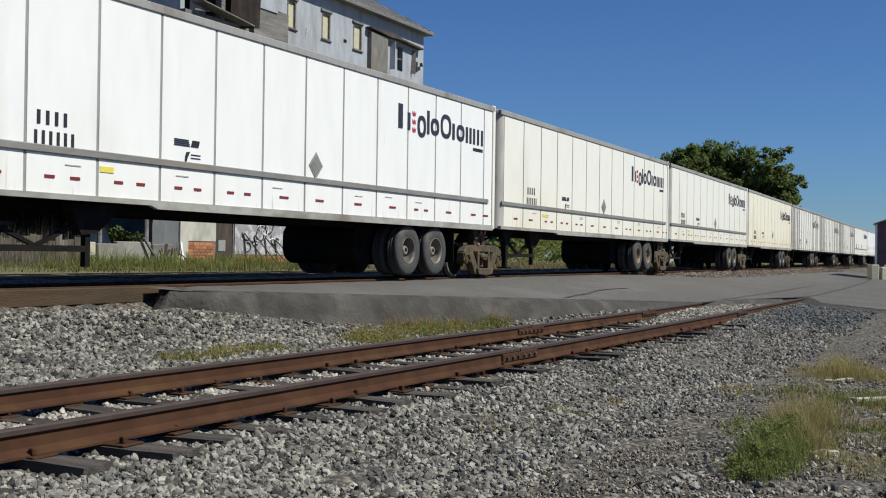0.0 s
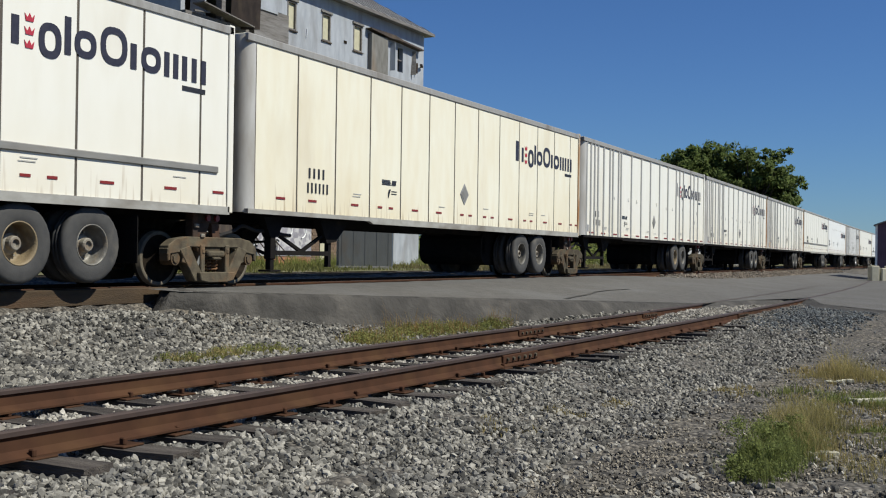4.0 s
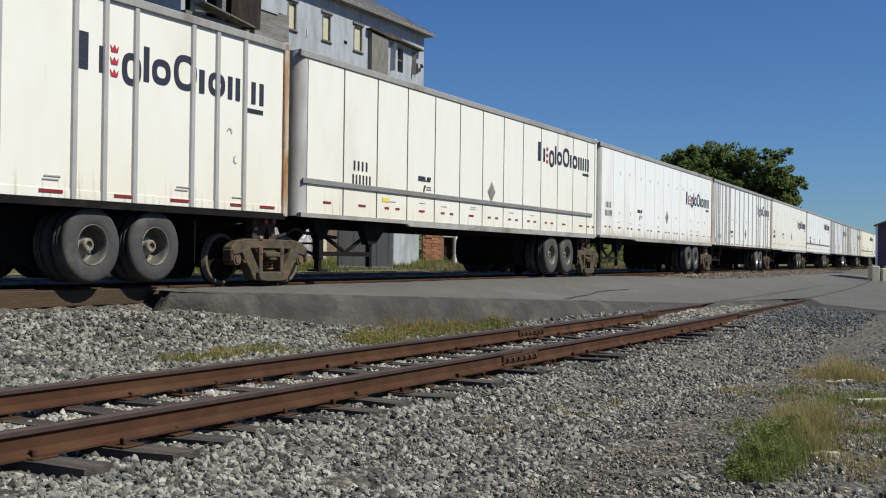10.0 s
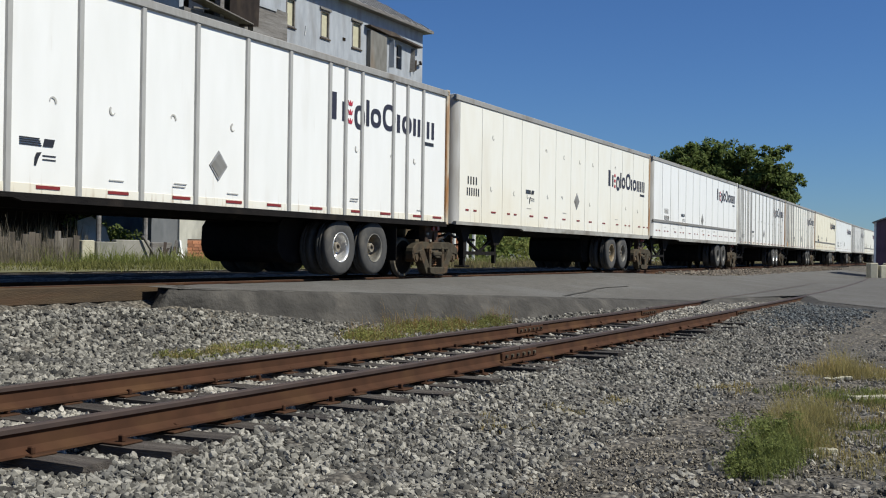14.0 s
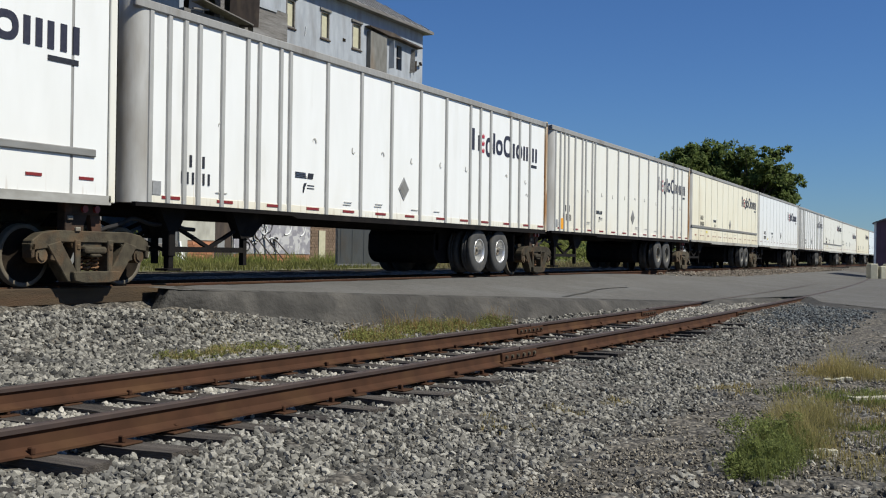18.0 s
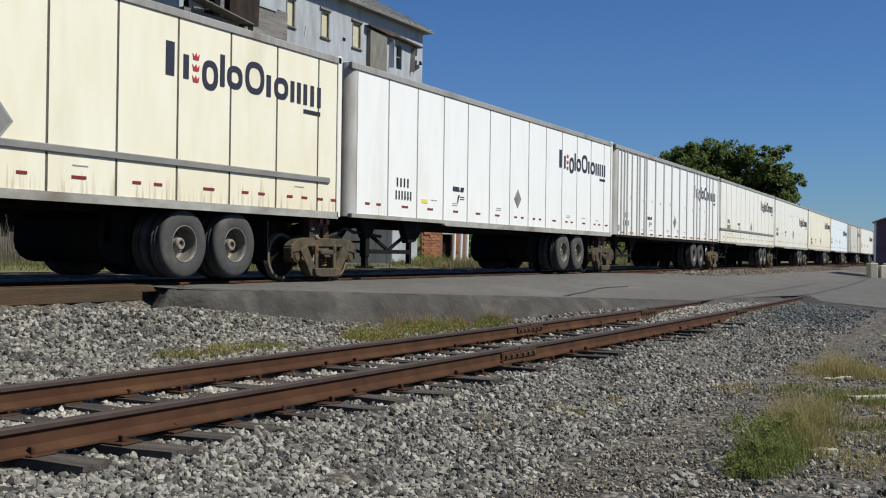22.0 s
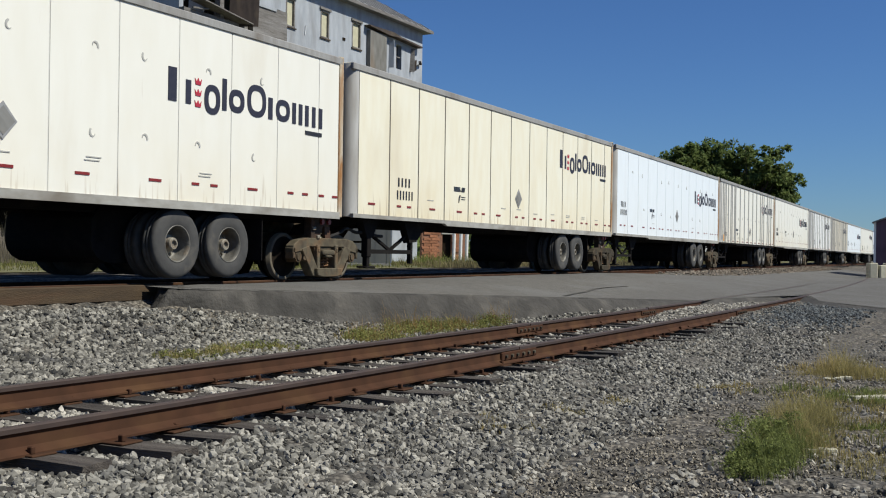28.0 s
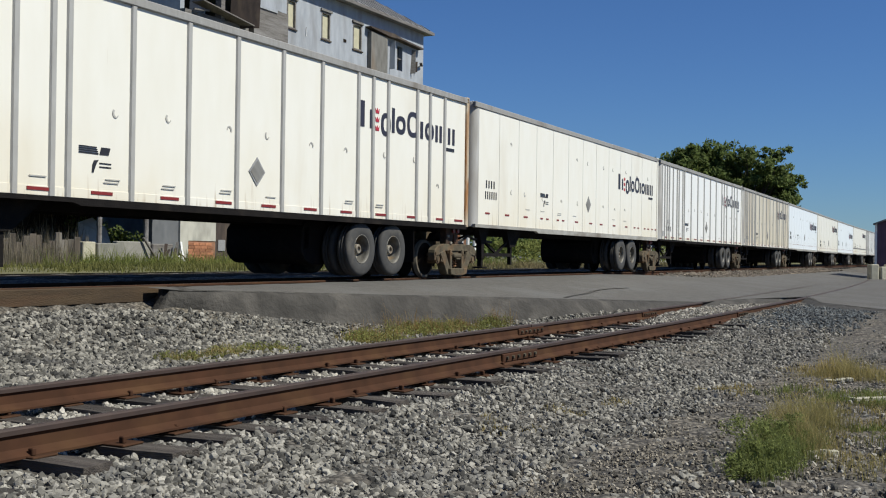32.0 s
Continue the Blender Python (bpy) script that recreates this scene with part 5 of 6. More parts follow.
    door = part("door", box(-0.7, 0.66, -0.08, 0.0, g, 2.0), BROWN, mill, "dark old door")
    part("door_panel", box(-0.45, 0.1, -0.12, -0.08, 0.55, 1.1), GREY_PAINT, door)
    part("door_frame", bm_prism(bmesh.new(), [(-0.78, g), (-0.70, g), (-0.70, 2.0), (0.66, 2.0), (0.66, g), (0.74, g), (0.74, 2.12), (-0.78, 2.12)], -0.14, 0.1), SHINGLE, door)
    block(mill, "wall", SHINGLE, -0.78, 0.74, -0.15, 0.2, 2.12, 2.6)
    wall = block(mill, "wall", SPRAYED, 0.74, 7.6, -0.2, 0.2, 0.4, 2.6, label="grey wall sprayed over with scrawls")
    brick_wall(mill, 0.74, 7.6, g, 0.4, -0.2, 0.2)
    brick_wall(mill, 7.6, 11.2, g, 2.6, -0.2, 0.2, True)
    block(mill, "pale_panel", BOARD, 8.4, 9.05, -0.27, -0.21, -0.1, 1.75, label="pale boarded doorway")
    block(mill, "wall", CLAD, 11.2, 20.65, 0.0, 0.35, g, 2.6)
    rng = random.Random(4)
    for k in range(16):
        x, z = rng.uniform(1.2, 7.0), rng.uniform(0.7, 2.0)
        bm = bmesh.new()
        r, n = rng.uniform(0.18, 0.5), 9
        a0, da = rng.uniform(0, 6), rng.uniform(2, 4.5)
        pts = [Vector((x + r * math.cos(a0 + da * i / n), -0.215, z + r * 0.9 * math.sin(a0 + da * i / n))) for i in range(n + 1)]
        bm = bm_tube(pts, 0.034, 6)
        part("scrawl", bm, BLACK_PAINT if k % 3 else WHITE_WALL, wall)
    # porch on the open side, with its posts and a low wall
    for x in (-9.0, -6.15):
        part("porch_post", bm_cyl(bmesh.new(), (x, -0.6, g), (x, -0.6, 2.5), 0.11, seg=10), SHINGLE, mill)
    block(mill, "porch_roof", BROWN, -12.5, -5.2, -0.9, 3.2, 2.5, 2.75)
    block(mill, "porch_back", DARK, -12.5, -5.3, 3.0, 3.2, g, 2.5)


def brick_wall(parent, x0, x1, z0, z1, y0, y1, tan=False):
    """Courses of single bricks before a mortar backing; alike bricks share a mesh."""
    wall = part("brickwork", box(x0, x1, y0 + 0.03, y1, z0, z1), TAN_MORTAR if tan else MORTAR, parent, "brown painted brick wall" if tan else "red brick wall")
    far = cached(("brick_big", tan), lambda: mesh_of(box(-0.22, 0.22, -0.02, 0.02, -0.07, 0.07, bevel=0.006), "brick", TAN_BRICK if tan else BRICK))
    rng = random.Random(int(x0 * 10))
    rows = int((z1 - z0) / 0.155)
    for r in range(rows):
        x = x0 + 0.23 + (0.115 if r % 2 else 0)
        while x + 0.2 < x1:
            if rng.random() > 0.04:
                share("brick", far, wall, pose(x, y0 + 0.012 + rng.uniform(-0.004, 0.004), z0 + 0.08 + r * 0.155))
            x += 0.46


def make_yard():
    """Low wall, debris, storage box, ruin, white shed, purple shed and blocks."""
    low = tagged(new("low_wall"), "weathered concrete low wall in tall grass", "wall")
    low.matrix_basis = FACADE
    for k, (a, b, h, mat) in enumerate(((-10.6, -9.9, 0.85, PALE_BLOCK), (-9.88, -8.7, 0.8, CONCRETE), (-8.68, -6.6, 0.9, CONCRETE), (-6.58, -5.25, 0.82, SHINGLE))):
        part("section", box(a, b, -1.3 - 0.1 * (k % 2), -1.05, -0.3, h, bevel=0.03), mat, low)
    fence = tagged(new("board_fence"), "weathered brown board fence behind dead reeds", "fence")
    fence.matrix_basis = FACADE
    rng = random.Random(9)
    for k in range(15):
        x = -15.6 + 0.33 * k
        part("board", box(x, x + rng.uniform(0.29, 0.325), -1.2 - rng.uniform(0, 0.04), -1.15, -0.25, rng.uniform(0.7, 1.25), bevel=0.01), FENCE, fence)
    for z in (0.2, 0.6):
        part("rail", box(-15.7, -10.65, -1.14, -1.06, z, z + 0.1), SHINGLE, fence)
    rng = random.Random(8)
    for k in range(9):
        m = FACADE @ pose(-5.6 + rng.uniform(-0.9, 1.6), -1.5 - rng.uniform(0, 0.5), -0.2)
        L, a = rng.uniform(0.9, 1.7), rng.uniform(-1.0, 1.0)
        bm = bm_beam(bmesh.new(), (0, 0, 0), (L * math.sin(a), 0.2, L * math.cos(a) * 0.9), 0.13, 0.05)
        ob = new("loose_board", mesh_of(bm, "loose_board", WHITE_WALL if k in (2, 5) else SHINGLE if k % 2 else BROWN))
        ob.matrix_basis = m
        tagged(ob, "weathered loose board leaning in the grass", "board", "loose boards")
    for k in range(4):
        m = FACADE @ pose(2.2 + 0.9 * k, -1.0, -0.25)
        bm = bm_beam(bmesh.new(), (0.0, -0.3, 0.0), (-0.75, 0.75, 1.75 - 0.1 * k), 0.16, 0.06)
        ob = new("leaning_plank", mesh_of(bm, "leaning_plank", BROWN))
        ob.matrix_basis = m
        tagged(ob, "dark plank leaning against the sprayed wall", "plank", "leaning planks")
    tarp = bmesh.new()
    pts = [(-8.6, 0.9, 0.75), (-7.75, 0.7, 0.7), (-6.75, 0.9, 0.85), (-6.7, 1.25, 1.5), (-7.4, 1.4, 1.95), (-8.3, 1.3, 1.7)]
    rim = [tarp.verts.new(p) for p in pts]
    back = [tarp.verts.new((x, y + 0.05, z)) for x, y, z in pts]
    top, under = tarp.verts.new((-7.6, 0.85, 1.35)), tarp.verts.new((-7.6, 0.9, 1.35))
    for i in range(6):
        j = (i + 1) % 6
        tarp.faces.new((rim[i], rim[j], top))
        tarp.faces.new((back[j], back[i], under))
        tarp.faces.new((rim[j], rim[i], back[i], back[j]))
    ob = new("tarpaulin", mesh_of(tarp, "tarpaulin", PLASTER))
    ob.matrix_basis = FACADE
    tagged(ob, "pale grey tarpaulin slumped over rubbish in the porch", "tarpaulin")
    for a, b, h in ((-8.5, -7.8, 0.72), (-7.7, -6.8, 0.66)):
        ob = new("rubbish_crate", mesh_of(box(a, b, 0.7, 1.5, -0.15, h, bevel=0.03), "rubbish_crate", BROWN))
        ob.matrix_basis = FACADE
        tagged(ob, "dark old crate under the porch tarpaulin", "crate", "crates in the porch")
    # storage box
    cont = tagged(new("storage_container"), "dark grey steel storage box with faded blue doors", "container")
    cont.matrix_basis = pose(-1.95, 41.9, -0.28, 0, 0, 9)
    bm = bmesh.new()
    bm_box(bm, -2.0, 0.0, -0.005, 0.035, 0.12, 2.45)
    for k in range(5):
        part("rib", box(-1.9 + 0.44 * k, -1.86 + 0.44 * k, -0.014, -0.005, 0.14, 2.43), CONTAINER, cont)
    part("side_panel", bm, CONTAINER, cont)
    part("base_frame", box(-2.02, 0.03, -0.04, 1.9, 0.0, 0.13, bevel=0.01), RAIL_ALU, cont)
    part("shell", box(-1.98, -0.02, 0.04, 1.88, 0.13, 2.5), CONTAINER, cont)
    for a, b in ((0.0, 0.93), (0.95, 1.88)):
        d = part("door", box(-0.02, 0.04, a, b, 0.15, 2.4, bevel=0.01), BLUE_DOOR, cont, "faded blue steel door")
        for y in (a + 0.25, b - 0.25):
            part("lock_rod", bm_cyl(bmesh.new(), (0.07, y, 0.2), (0.07, y, 2.35), 0.02, seg=8), RAIL_ALU, d)
    cont.matrix_basis = pose(-1.95, 41.9, gz(-1.95, 41.9) - 0.01, 0, 0, 9)
    # brick ruin with posts
    ruin = tagged(new("brick_ruin"), "low ruined brick wall with a dark doorway", "ruin")
    ruin.matrix_basis = pose(-1.15, 60, -0.2, 0, 0, 20)
    brick_wall(ruin, 0, 1.2, 0, 2.5, -0.15, 0.15)
    brick_wall(ruin, 1.75, 2.6, 0, 2.3, -0.15, 0.15)
    part("lintel", box(1.15, 1.8, -0.15, 0.15, 1.75, 2.4, bevel=0.01), PLASTER, ruin)
    part("doorway", box(1.2, 1.75, 0.1, 0.14, 0, 1.75), DARK, ruin)
    for x in (0.62, 0.98, 1.3, 1.66):
        ob = new("white_post", mesh_of(bm_cyl(bmesh.new(), (0, 0, 0), (0.03, 0, 2.1), 0.09, seg=10), "white_post", WHITE_WALL))
        ob.matrix_basis = pose(x, 58.6, gz(x, 58.6) - 0.02)
        tagged(ob, "white-painted wooden post in weeds", "post", "white posts")
    shed = tagged(new("white_shed"), "long low white metal shed across the tracks", "shed")
    shed.matrix_basis = pose(16.2, 92, -0.3, 0, 0, 8)
    for k in range(9):
        part("wall_sheet", box(k, k + 0.985, 0, 0.1, 0, 2.6), WHITE_WALL, shed)
    part("back_wall", box(0, 9, 5.9, 6, 0, 2.6), WHITE_WALL, shed)
    part("roof", bm_prism(bmesh.new(), [(-0.2, 2.6), (9.2, 2.6), (9.2, 2.75), (-0.2, 2.75)], -0.3, 6.3), TIN, shed)
    # maroon shed at the road's far end
    ms = tagged(new("maroon_shed"), "dark maroon wooden shed with a low gable roof", "shed")
    ms.matrix_basis = pose(25.15, 64.2, -0.55, 0, 0, -26)
    part("wall", box(0, 6, 0, 0.15, 0, 3.2), MAROON, ms)
    part("wall", box(0, 0.15, 0.15, 6, 0, 3.2), MAROON, ms)
    for k in range(20):
        part("batten", box(0.02 + 0.3 * k, 0.07 + 0.3 * k, -0.025, 0.0, 0, 3.2), MAROON, ms)
    part("corner_trim", box(-0.03, 0.09, -0.04, 0.06, 0, 3.25), WHITE_WALL, ms, "pale corner trim")
    part("gable", bm_prism(bmesh.new(), [(0, 3.2), (6, 3.2), (3, 4.3)], 0, 0.12), MAROON, ms)
    for pts in ([(-0.12, 3.16), (-0.1, 3.24), (3.05, 4.42), (3.0, 4.3)], [(6.25, 3.12), (6.2, 3.2), (3.05, 4.42), (3.0, 4.3)]):
        part("roof", bm_prism(bmesh.new(), pts, -0.3, 6.2), TIN, ms)
    for k in range(3):
        ob = new("concrete_block", mesh_of(box(-0.22, 0.22, -0.3, 0.3, 0, 0.95 - 0.12 * (k % 2), bevel=0.04), "concrete_block", PALE_BLOCK))
        ob.matrix_basis = pose(23.55 + 0.5 * k, 60.4 + 0.05 * k, gz(23.6, 60.4) - 0.02, 0, 0, 14 * k)
        tagged(ob, "pale weathered concrete block beside the road", "block", "concrete blocks")


def leaf_cloud(name, mat, parent, centres, count, size, rng, label=""):
    """Many small bent leaves in clumps; an uneven outline with gaps."""
    verts, faces = [], []
    for _ in range(count):
        c, r = centres[rng.randrange(len(centres))]
        d = Vector((rng.gauss(0, 1), rng.gauss(0, 1), rng.gauss(0, 1))).normalized() * r * (rng.random() ** 0.45)
        p = c + Vector((d.x, d.y, d.z * 0.8))
        u = Vector((rng.uniform(-1, 1), rng.uniform(-1, 1), rng.uniform(-1, 1))).normalized()
        v = u.orthogonal().normalized()
        s = size * rng.uniform(0.6, 1.3)
        k = len(verts)
        verts += [p - u * s, p + v * s * 0.5, p + u * s, p - v * s * 0.5, ]
        faces.append((k, k + 1, k + 2, k + 3))
    me = bpy.data.meshes.new(name)
    me.from_pydata([tuple(v) for v in verts], [], faces)
    me.materials.append(mat)
    ob = new(name, me)
    ob.parent = parent
    return tagged(ob, label) if label else ob


def make_tree(x, y, height, spread_r, seed, lean=0.0):
    rng = random.Random(seed)
    tree = tagged(new("tree"), "broad-leaved tree in full dark green leaf behind the train", "tree", "trees behind the train")
    tree.matrix_basis = pose(x, y, -0.7)
    bm = bmesh.new()
    bm_cyl(bm, (0, 0, 0), (lean * 0.3, 0, height * 0.4), 0.42, 0.3, 12)
    part("trunk", bm, BARK, tree)
    centres = []
    for k in range(44):
        a = rng.uniform(0, 6.28)
        h = height * rng.uniform(0.24, 0.97)
        w = spread_r * (1 - 0.55 * ((h / height - 0.55) / 0.45) ** 2) * rng.uniform(0.3, 1.0)
        tip = Vector((w * math.cos(a) + lean, w * math.sin(a), h - 0.6))
        bm = bmesh.new()
        bm_cyl(bm, (lean * 0.3, 0, height * rng.uniform(0.28, 0.4)), tip, 0.14, 0.03, 7)
        part("limb", bm, BARK, tree)
        for _ in range(9):
            centres.append((tip + Vector((rng.uniform(-1.5, 1.5), rng.uniform(-1.5, 1.5), rng.uniform(-1.1, 0.9))), rng.uniform(0.3, 0.95)))
    leaf_cloud("crown", LEAF, tree, centres, 21000, 0.27, rng)


def blades(name, spots, mat, seed, label, category, lean=1.0):
    """Tapered grass blades, two bends each. spots: x, y, radius, count, height, lean."""
    rng = random.Random(seed)
    verts, faces = [], []
    for x, y, rx, ry, n, h, w in spots:
        for _ in range(n):
            a, r = rng.uniform(0, 6.283), math.sqrt(rng.random())
            px, py = x + rx * r * math.cos(a), y + ry * r * math.sin(a)
            hh = h * rng.uniform(0.45, 1.15) * (1.1 - 0.6 * r)
            t = rng.uniform(0, 6.283)
            bend = rng.uniform(0.15, 1.05) * hh * lean
            ww = w * rng.uniform(0.7, 1.3)
            ux, uy = math.cos(t), math.sin(t)
            bx, by = -uy * bend, ux * bend
            k = len(verts)
            verts += [(px - ux * ww, py - uy * ww, -9.0), (px + ux * ww, py + uy * ww, -9.0), (px + bx * 0.35 + ux * ww * 0.8, py + by * 0.35 + uy * ww * 0.8, hh * 0.6),
                      (px + bx * 0.35 - ux * ww * 0.8, py + by * 0.35 - uy * ww * 0.8, hh * 0.6), (px + bx, py + by, hh)]
            faces += [(k, k + 1, k + 2, k + 3), (k + 3, k + 2, k + 4)]
    V = np.array(verts)
    root = V[:, 2] < -5
    base = np.repeat(ground_z(V[::5, 0], V[::5, 1]), 5)
    V[:, 2] = np.where(root, base - 0.02, base + V[:, 2])
    me = bpy.data.meshes.new(name)
    me.from_pydata(V.tolist(), [], faces)
    me.materials.append(mat)
    return tagged(new(name, me), label, category, kind="stuff")


def make_plants():
    make_tree(25.2, 131, 13.0, 1.7, 21)
    make_tree(28.5, 131, 15.7, 2.9, 22)
    make_tree(31.9, 133, 15.3, 2.3, 24)
    make_tree(36.2, 130, 15.2, 4.5, 23, 0.2)
    make_tree(39.4, 131, 12.4, 3.0, 26)
    make_tree(33.0, 132, 13.2, 3.2, 25)
    rng = random.Random(31)
    # meadow between the main track and the mill
    spots = []
    for _ in range(700):
        s, lat = rng.uniform(-6, 34), -rng.uniform(6.0, 16)
        p = on_main(s, lat)
        if p.x > 3 or p.x < -22 or (-5 < p.x < -0.5 and 40.3 < p.y < 44.5):
            continue
        spots.append((p.x, p.y, 0.7, 0.7, 26, rng.uniform(0.12, 0.34), 0.012))
    blades("meadow_grass", spots, GRASS, 32, "yellow-green tall grass between the track and the mill", "grass")
    # dead brush beside the porch
    spots = [(-16.6 + rng.uniform(-2.6, 2.0), 41.5 + rng.uniform(-2, 2.0), 0.4, 0.4, 26, rng.uniform(0.7, 1.9), 0.008) for _ in range(120)]
    spots += [(-19.0 + rng.uniform(-3, 3.6), 47.5 + rng.uniform(-2, 2.0), 0.5, 0.5, 40, rng.uniform(1.0, 2.6), 0.010) for _ in range(130)]
    blades("dead_brush", spots, BRUSH, 33, "grey-brown dead brush and reeds", "brush", 0.3)
    # taller green growth at the foot of the mill and its low wall
    spots = []
    for _ in range(230):
        p = FACADE @ Vector((rng.uniform(-15, 10), -1.75 - rng.random() ** 2 * 3.5, 0))
        spots.append((p.x, p.y, 0.4, 0.4, 26, rng.uniform(0.3, 0.95), 0.011))
    blades("tall_weeds", spots, MEADOW, 39, "tall green weeds at the foot of the mill", "weeds")
    # leafy scrub behind the brush
    scrub = [(Vector((-20 + rng.uniform(-3, 5.5), 50 + rng.uniform(-1, 2.5), rng.uniform(0.2, 3.4))), rng.uniform(0.3, 0.8)) for _ in range(70)]
    tagged(leaf_cloud("scrub", LEAF, None, scrub, 7000, 0.09, rng), "dark leafy scrub beside the porch", "shrub", kind="stuff")
    hedge = []
    for _ in range(260):
        p = on_main(36 + 62 * rng.random(), -rng.uniform(9.0, 12.5))
        hedge.append((Vector((p.x, p.y, rng.uniform(0.1, 1.9))), rng.uniform(0.3, 0.8)))
    tagged(leaf_cloud("low_hedge", MEADOW, None, hedge, 15000, 0.11, rng), "olive leafy hedge behind the main line", "hedge", kind="stuff")
    straw = []
    for _ in range(420):
        p = on_main(16 + 70 * rng.random(), -rng.uniform(5.2, 9.5))
        straw.append((p.x, p.y, 0.7, 0.7, 24, rng.uniform(0.2, 0.5), 0.014))
    blades("straw_grass", straw, DRY_FIELD, 44, "tan dry grass behind the main line", "grass")
    spots = [(rng.uniform(-1.5, 3.0), rng.uniform(54, 60), 0.5, 0.5, 30, rng.uniform(0.3, 0.8), 0.014) for _ in range(50)]
    blades("ruin_weeds", spots, WEED, 34, "green weeds in front of the brick ruin", "weeds")
    # patches along the siding
    dry, green, russet, mat = [], [], [], []
    for _ in range(210):
        f = rng.random()
        p = on_main(-7.7 + 5.0 * f, 4.3 + rng.gauss(0, 0.27) + 0.12 * math.sin(9 * f))
        tall = 0.55 + 0.45 * math.sin(f * 17) * math.sin(f * 5)
        if tall < 0.3:
            continue
        kind = rng.random()
        if kind < 0.3:
            dry.append((p.x, p.y, 0.2, 0.2, 26, rng.uniform(0.15, 0.42) * tall, 0.0035))
        elif kind < 0.55:
            russet.append((p.x, p.y, 0.2, 0.2, 34, rng.uniform(0.3, 0.62) * tall, 0.0025))
        else:
            green.append((p.x, p.y, 0.2, 0.2, 30, rng.uniform(0.15, 0.42) * tall, 0.004))
        mat.append((Vector((p.x, p.y, gz(p.x, p.y) + rng.uniform(0.02, 0.17) * tall)), rng.uniform(0.08, 0.19)))
    for _ in range(110):
        p = on_main(-11.1 + rng.uniform(0, 2.0), 4.12 + rng.gauss(0, 0.17))
        (dry if rng.random() < 0.6 else green).append((p.x, p.y, 0.15, 0.15, 24, rng.uniform(0.05, 0.19), 0.0035))
        if _ % 3 == 0:
            mat.append((Vector((p.x, p.y, gz(p.x, p.y) + rng.uniform(0.01, 0.06))), rng.uniform(0.06, 0.13)))
    tagged(leaf_cloud("weed_mat", MAT_GREEN, None, mat, 12000, 0.017, rng), "low yellow-green weeds between the two tracks", "weeds", kind="stuff")
    blades("russet_grass", russet, RUSSET, 45, "russet seed heads among the weeds between the tracks", "grass", 0.7)
    for _ in range(26):
        p = on_siding(-7 + 0.35 * _ * 0.7, -1.55 + rng.uniform(-0.12, 0.12))
        dry.append((p.x, p.y, 0.2, 0.1, 30, 0.06, 0.004))
    for x, y in ((3.13, 11.78), (0.98, 9.6), (1.62, 10.24), (2.9, 11.4), (0.6, 8.6)):
        for _ in range(4):
            dry.append((x + rng.uniform(-.2, .2), y + rng.uniform(-.2, .2), 0.12, 0.12, 40, 0.07, 0.004))
    for _ in range(60):
        dx, dy = rng.gauss(0, 0.42), rng.gauss(0, 0.4)
        dry.append((4.85 + dx, 13.1 + dy, 0.17, 0.17, 26, 0.05 + rng.uniform(0.6, 1.1) * 0.33 * math.exp(-dx * dx / 0.09), 0.0028))
    for _ in range(42):
        y = rng.uniform(7.6, 12.4)
        dry.append((y * rng.uniform(0.33, 0.43), y, 0.2, 0.2, 40, rng.uniform(0.04, 0.12), 0.0035))
    for _ in range(42):
        y = rng.uniform(8.2, 11.5)
        green.append((y * rng.uniform(0.31, 0.42), y, 0.2, 0.2, 36, rng.uniform(0.04, 0.12), 0.0035))
    blades("dry_grass", dry, DRY, 35, "straw-coloured dry grass beside the siding", "grass")
    blades("green_grass", green, GRASS, 36, "short green grass beside the siding", "grass")
    # the weed clump by the path: dense green heart, feathery dry plumes
    leafy = [(Vector((x + rng.gauss(0, w), y + rng.gauss(0, 0.12), gz(x, y) + rng.uniform(0.01, h))), rng.uniform(0.03, 0.09)) for x, y, h, w in
             [(1.93, 6.9, 0.10, 0.06), (2.0, 7.0, 0.14, 0.08), (2.1, 7.2, 0.2, 0.09), (2.2, 7.5, 0.26, 0.1), (2.36, 7.75, 0.26, 0.12), (2.55, 8.0, 0.24, 0.14)] for _ in range(15)]
    tagged(leaf_cloud("weed_leaves", WEED, None, leafy, 9500, 0.0105, rng), "dense green leafy weed on the gravel", "weeds", kind="stuff")
    heart = [(1.97 + 0.72 * f + rng.gauss(0, 0.06), 6.98 + 1.15 * f + rng.gauss(0, 0.13), 0.11, 0.11, 26, rng.uniform(0.16, 0.36), 0.0019) for f in [rng.random() for _ in range(90)]]
    heart += [(4.0 + rng.gauss(0, 0.3), 11.0 + rng.gauss(0, 0.3), 0.14, 0.14, 34, rng.uniform(0.06, 0.16), 0.004) for _ in range(26)]
    heart += [(3.5 + rng.gauss(0, 0.1), 8.7 + rng.gauss(0, 0.2), 0.12, 0.12, 34, rng.uniform(0.04, 0.12), 0.004) for _ in range(10)]
    blades("weed_clump", heart, WEED, 37, "dense green weed clump on the gravel", "weeds")
    plume = [(2.62 + 0.16 * q, 8.1 + rng.gauss(0, 0.25), 0.13, 0.13, 46, rng.uniform(0.6, 1.2) * (0.12 + 0.3 * math.exp(-q * q)), 0.0016) for q in [rng.gauss(0, 1) for _ in range(28)]]
    plume += [(3.1 + rng.gauss(0, 0.12), 9.3 + rng.gauss(0, 0.35), 0.16, 0.16, 60, rng.uniform(0.15, 0.36), 0.0016) for _ in range(18)]
    plume += [(3.0 + rng.gauss(0, 0.15), 7.35 + rng.gauss(0, 0.25), 0.16, 0.16, 36, rng.uniform(0.05, 0.18), 0.002) for _ in range(14)]
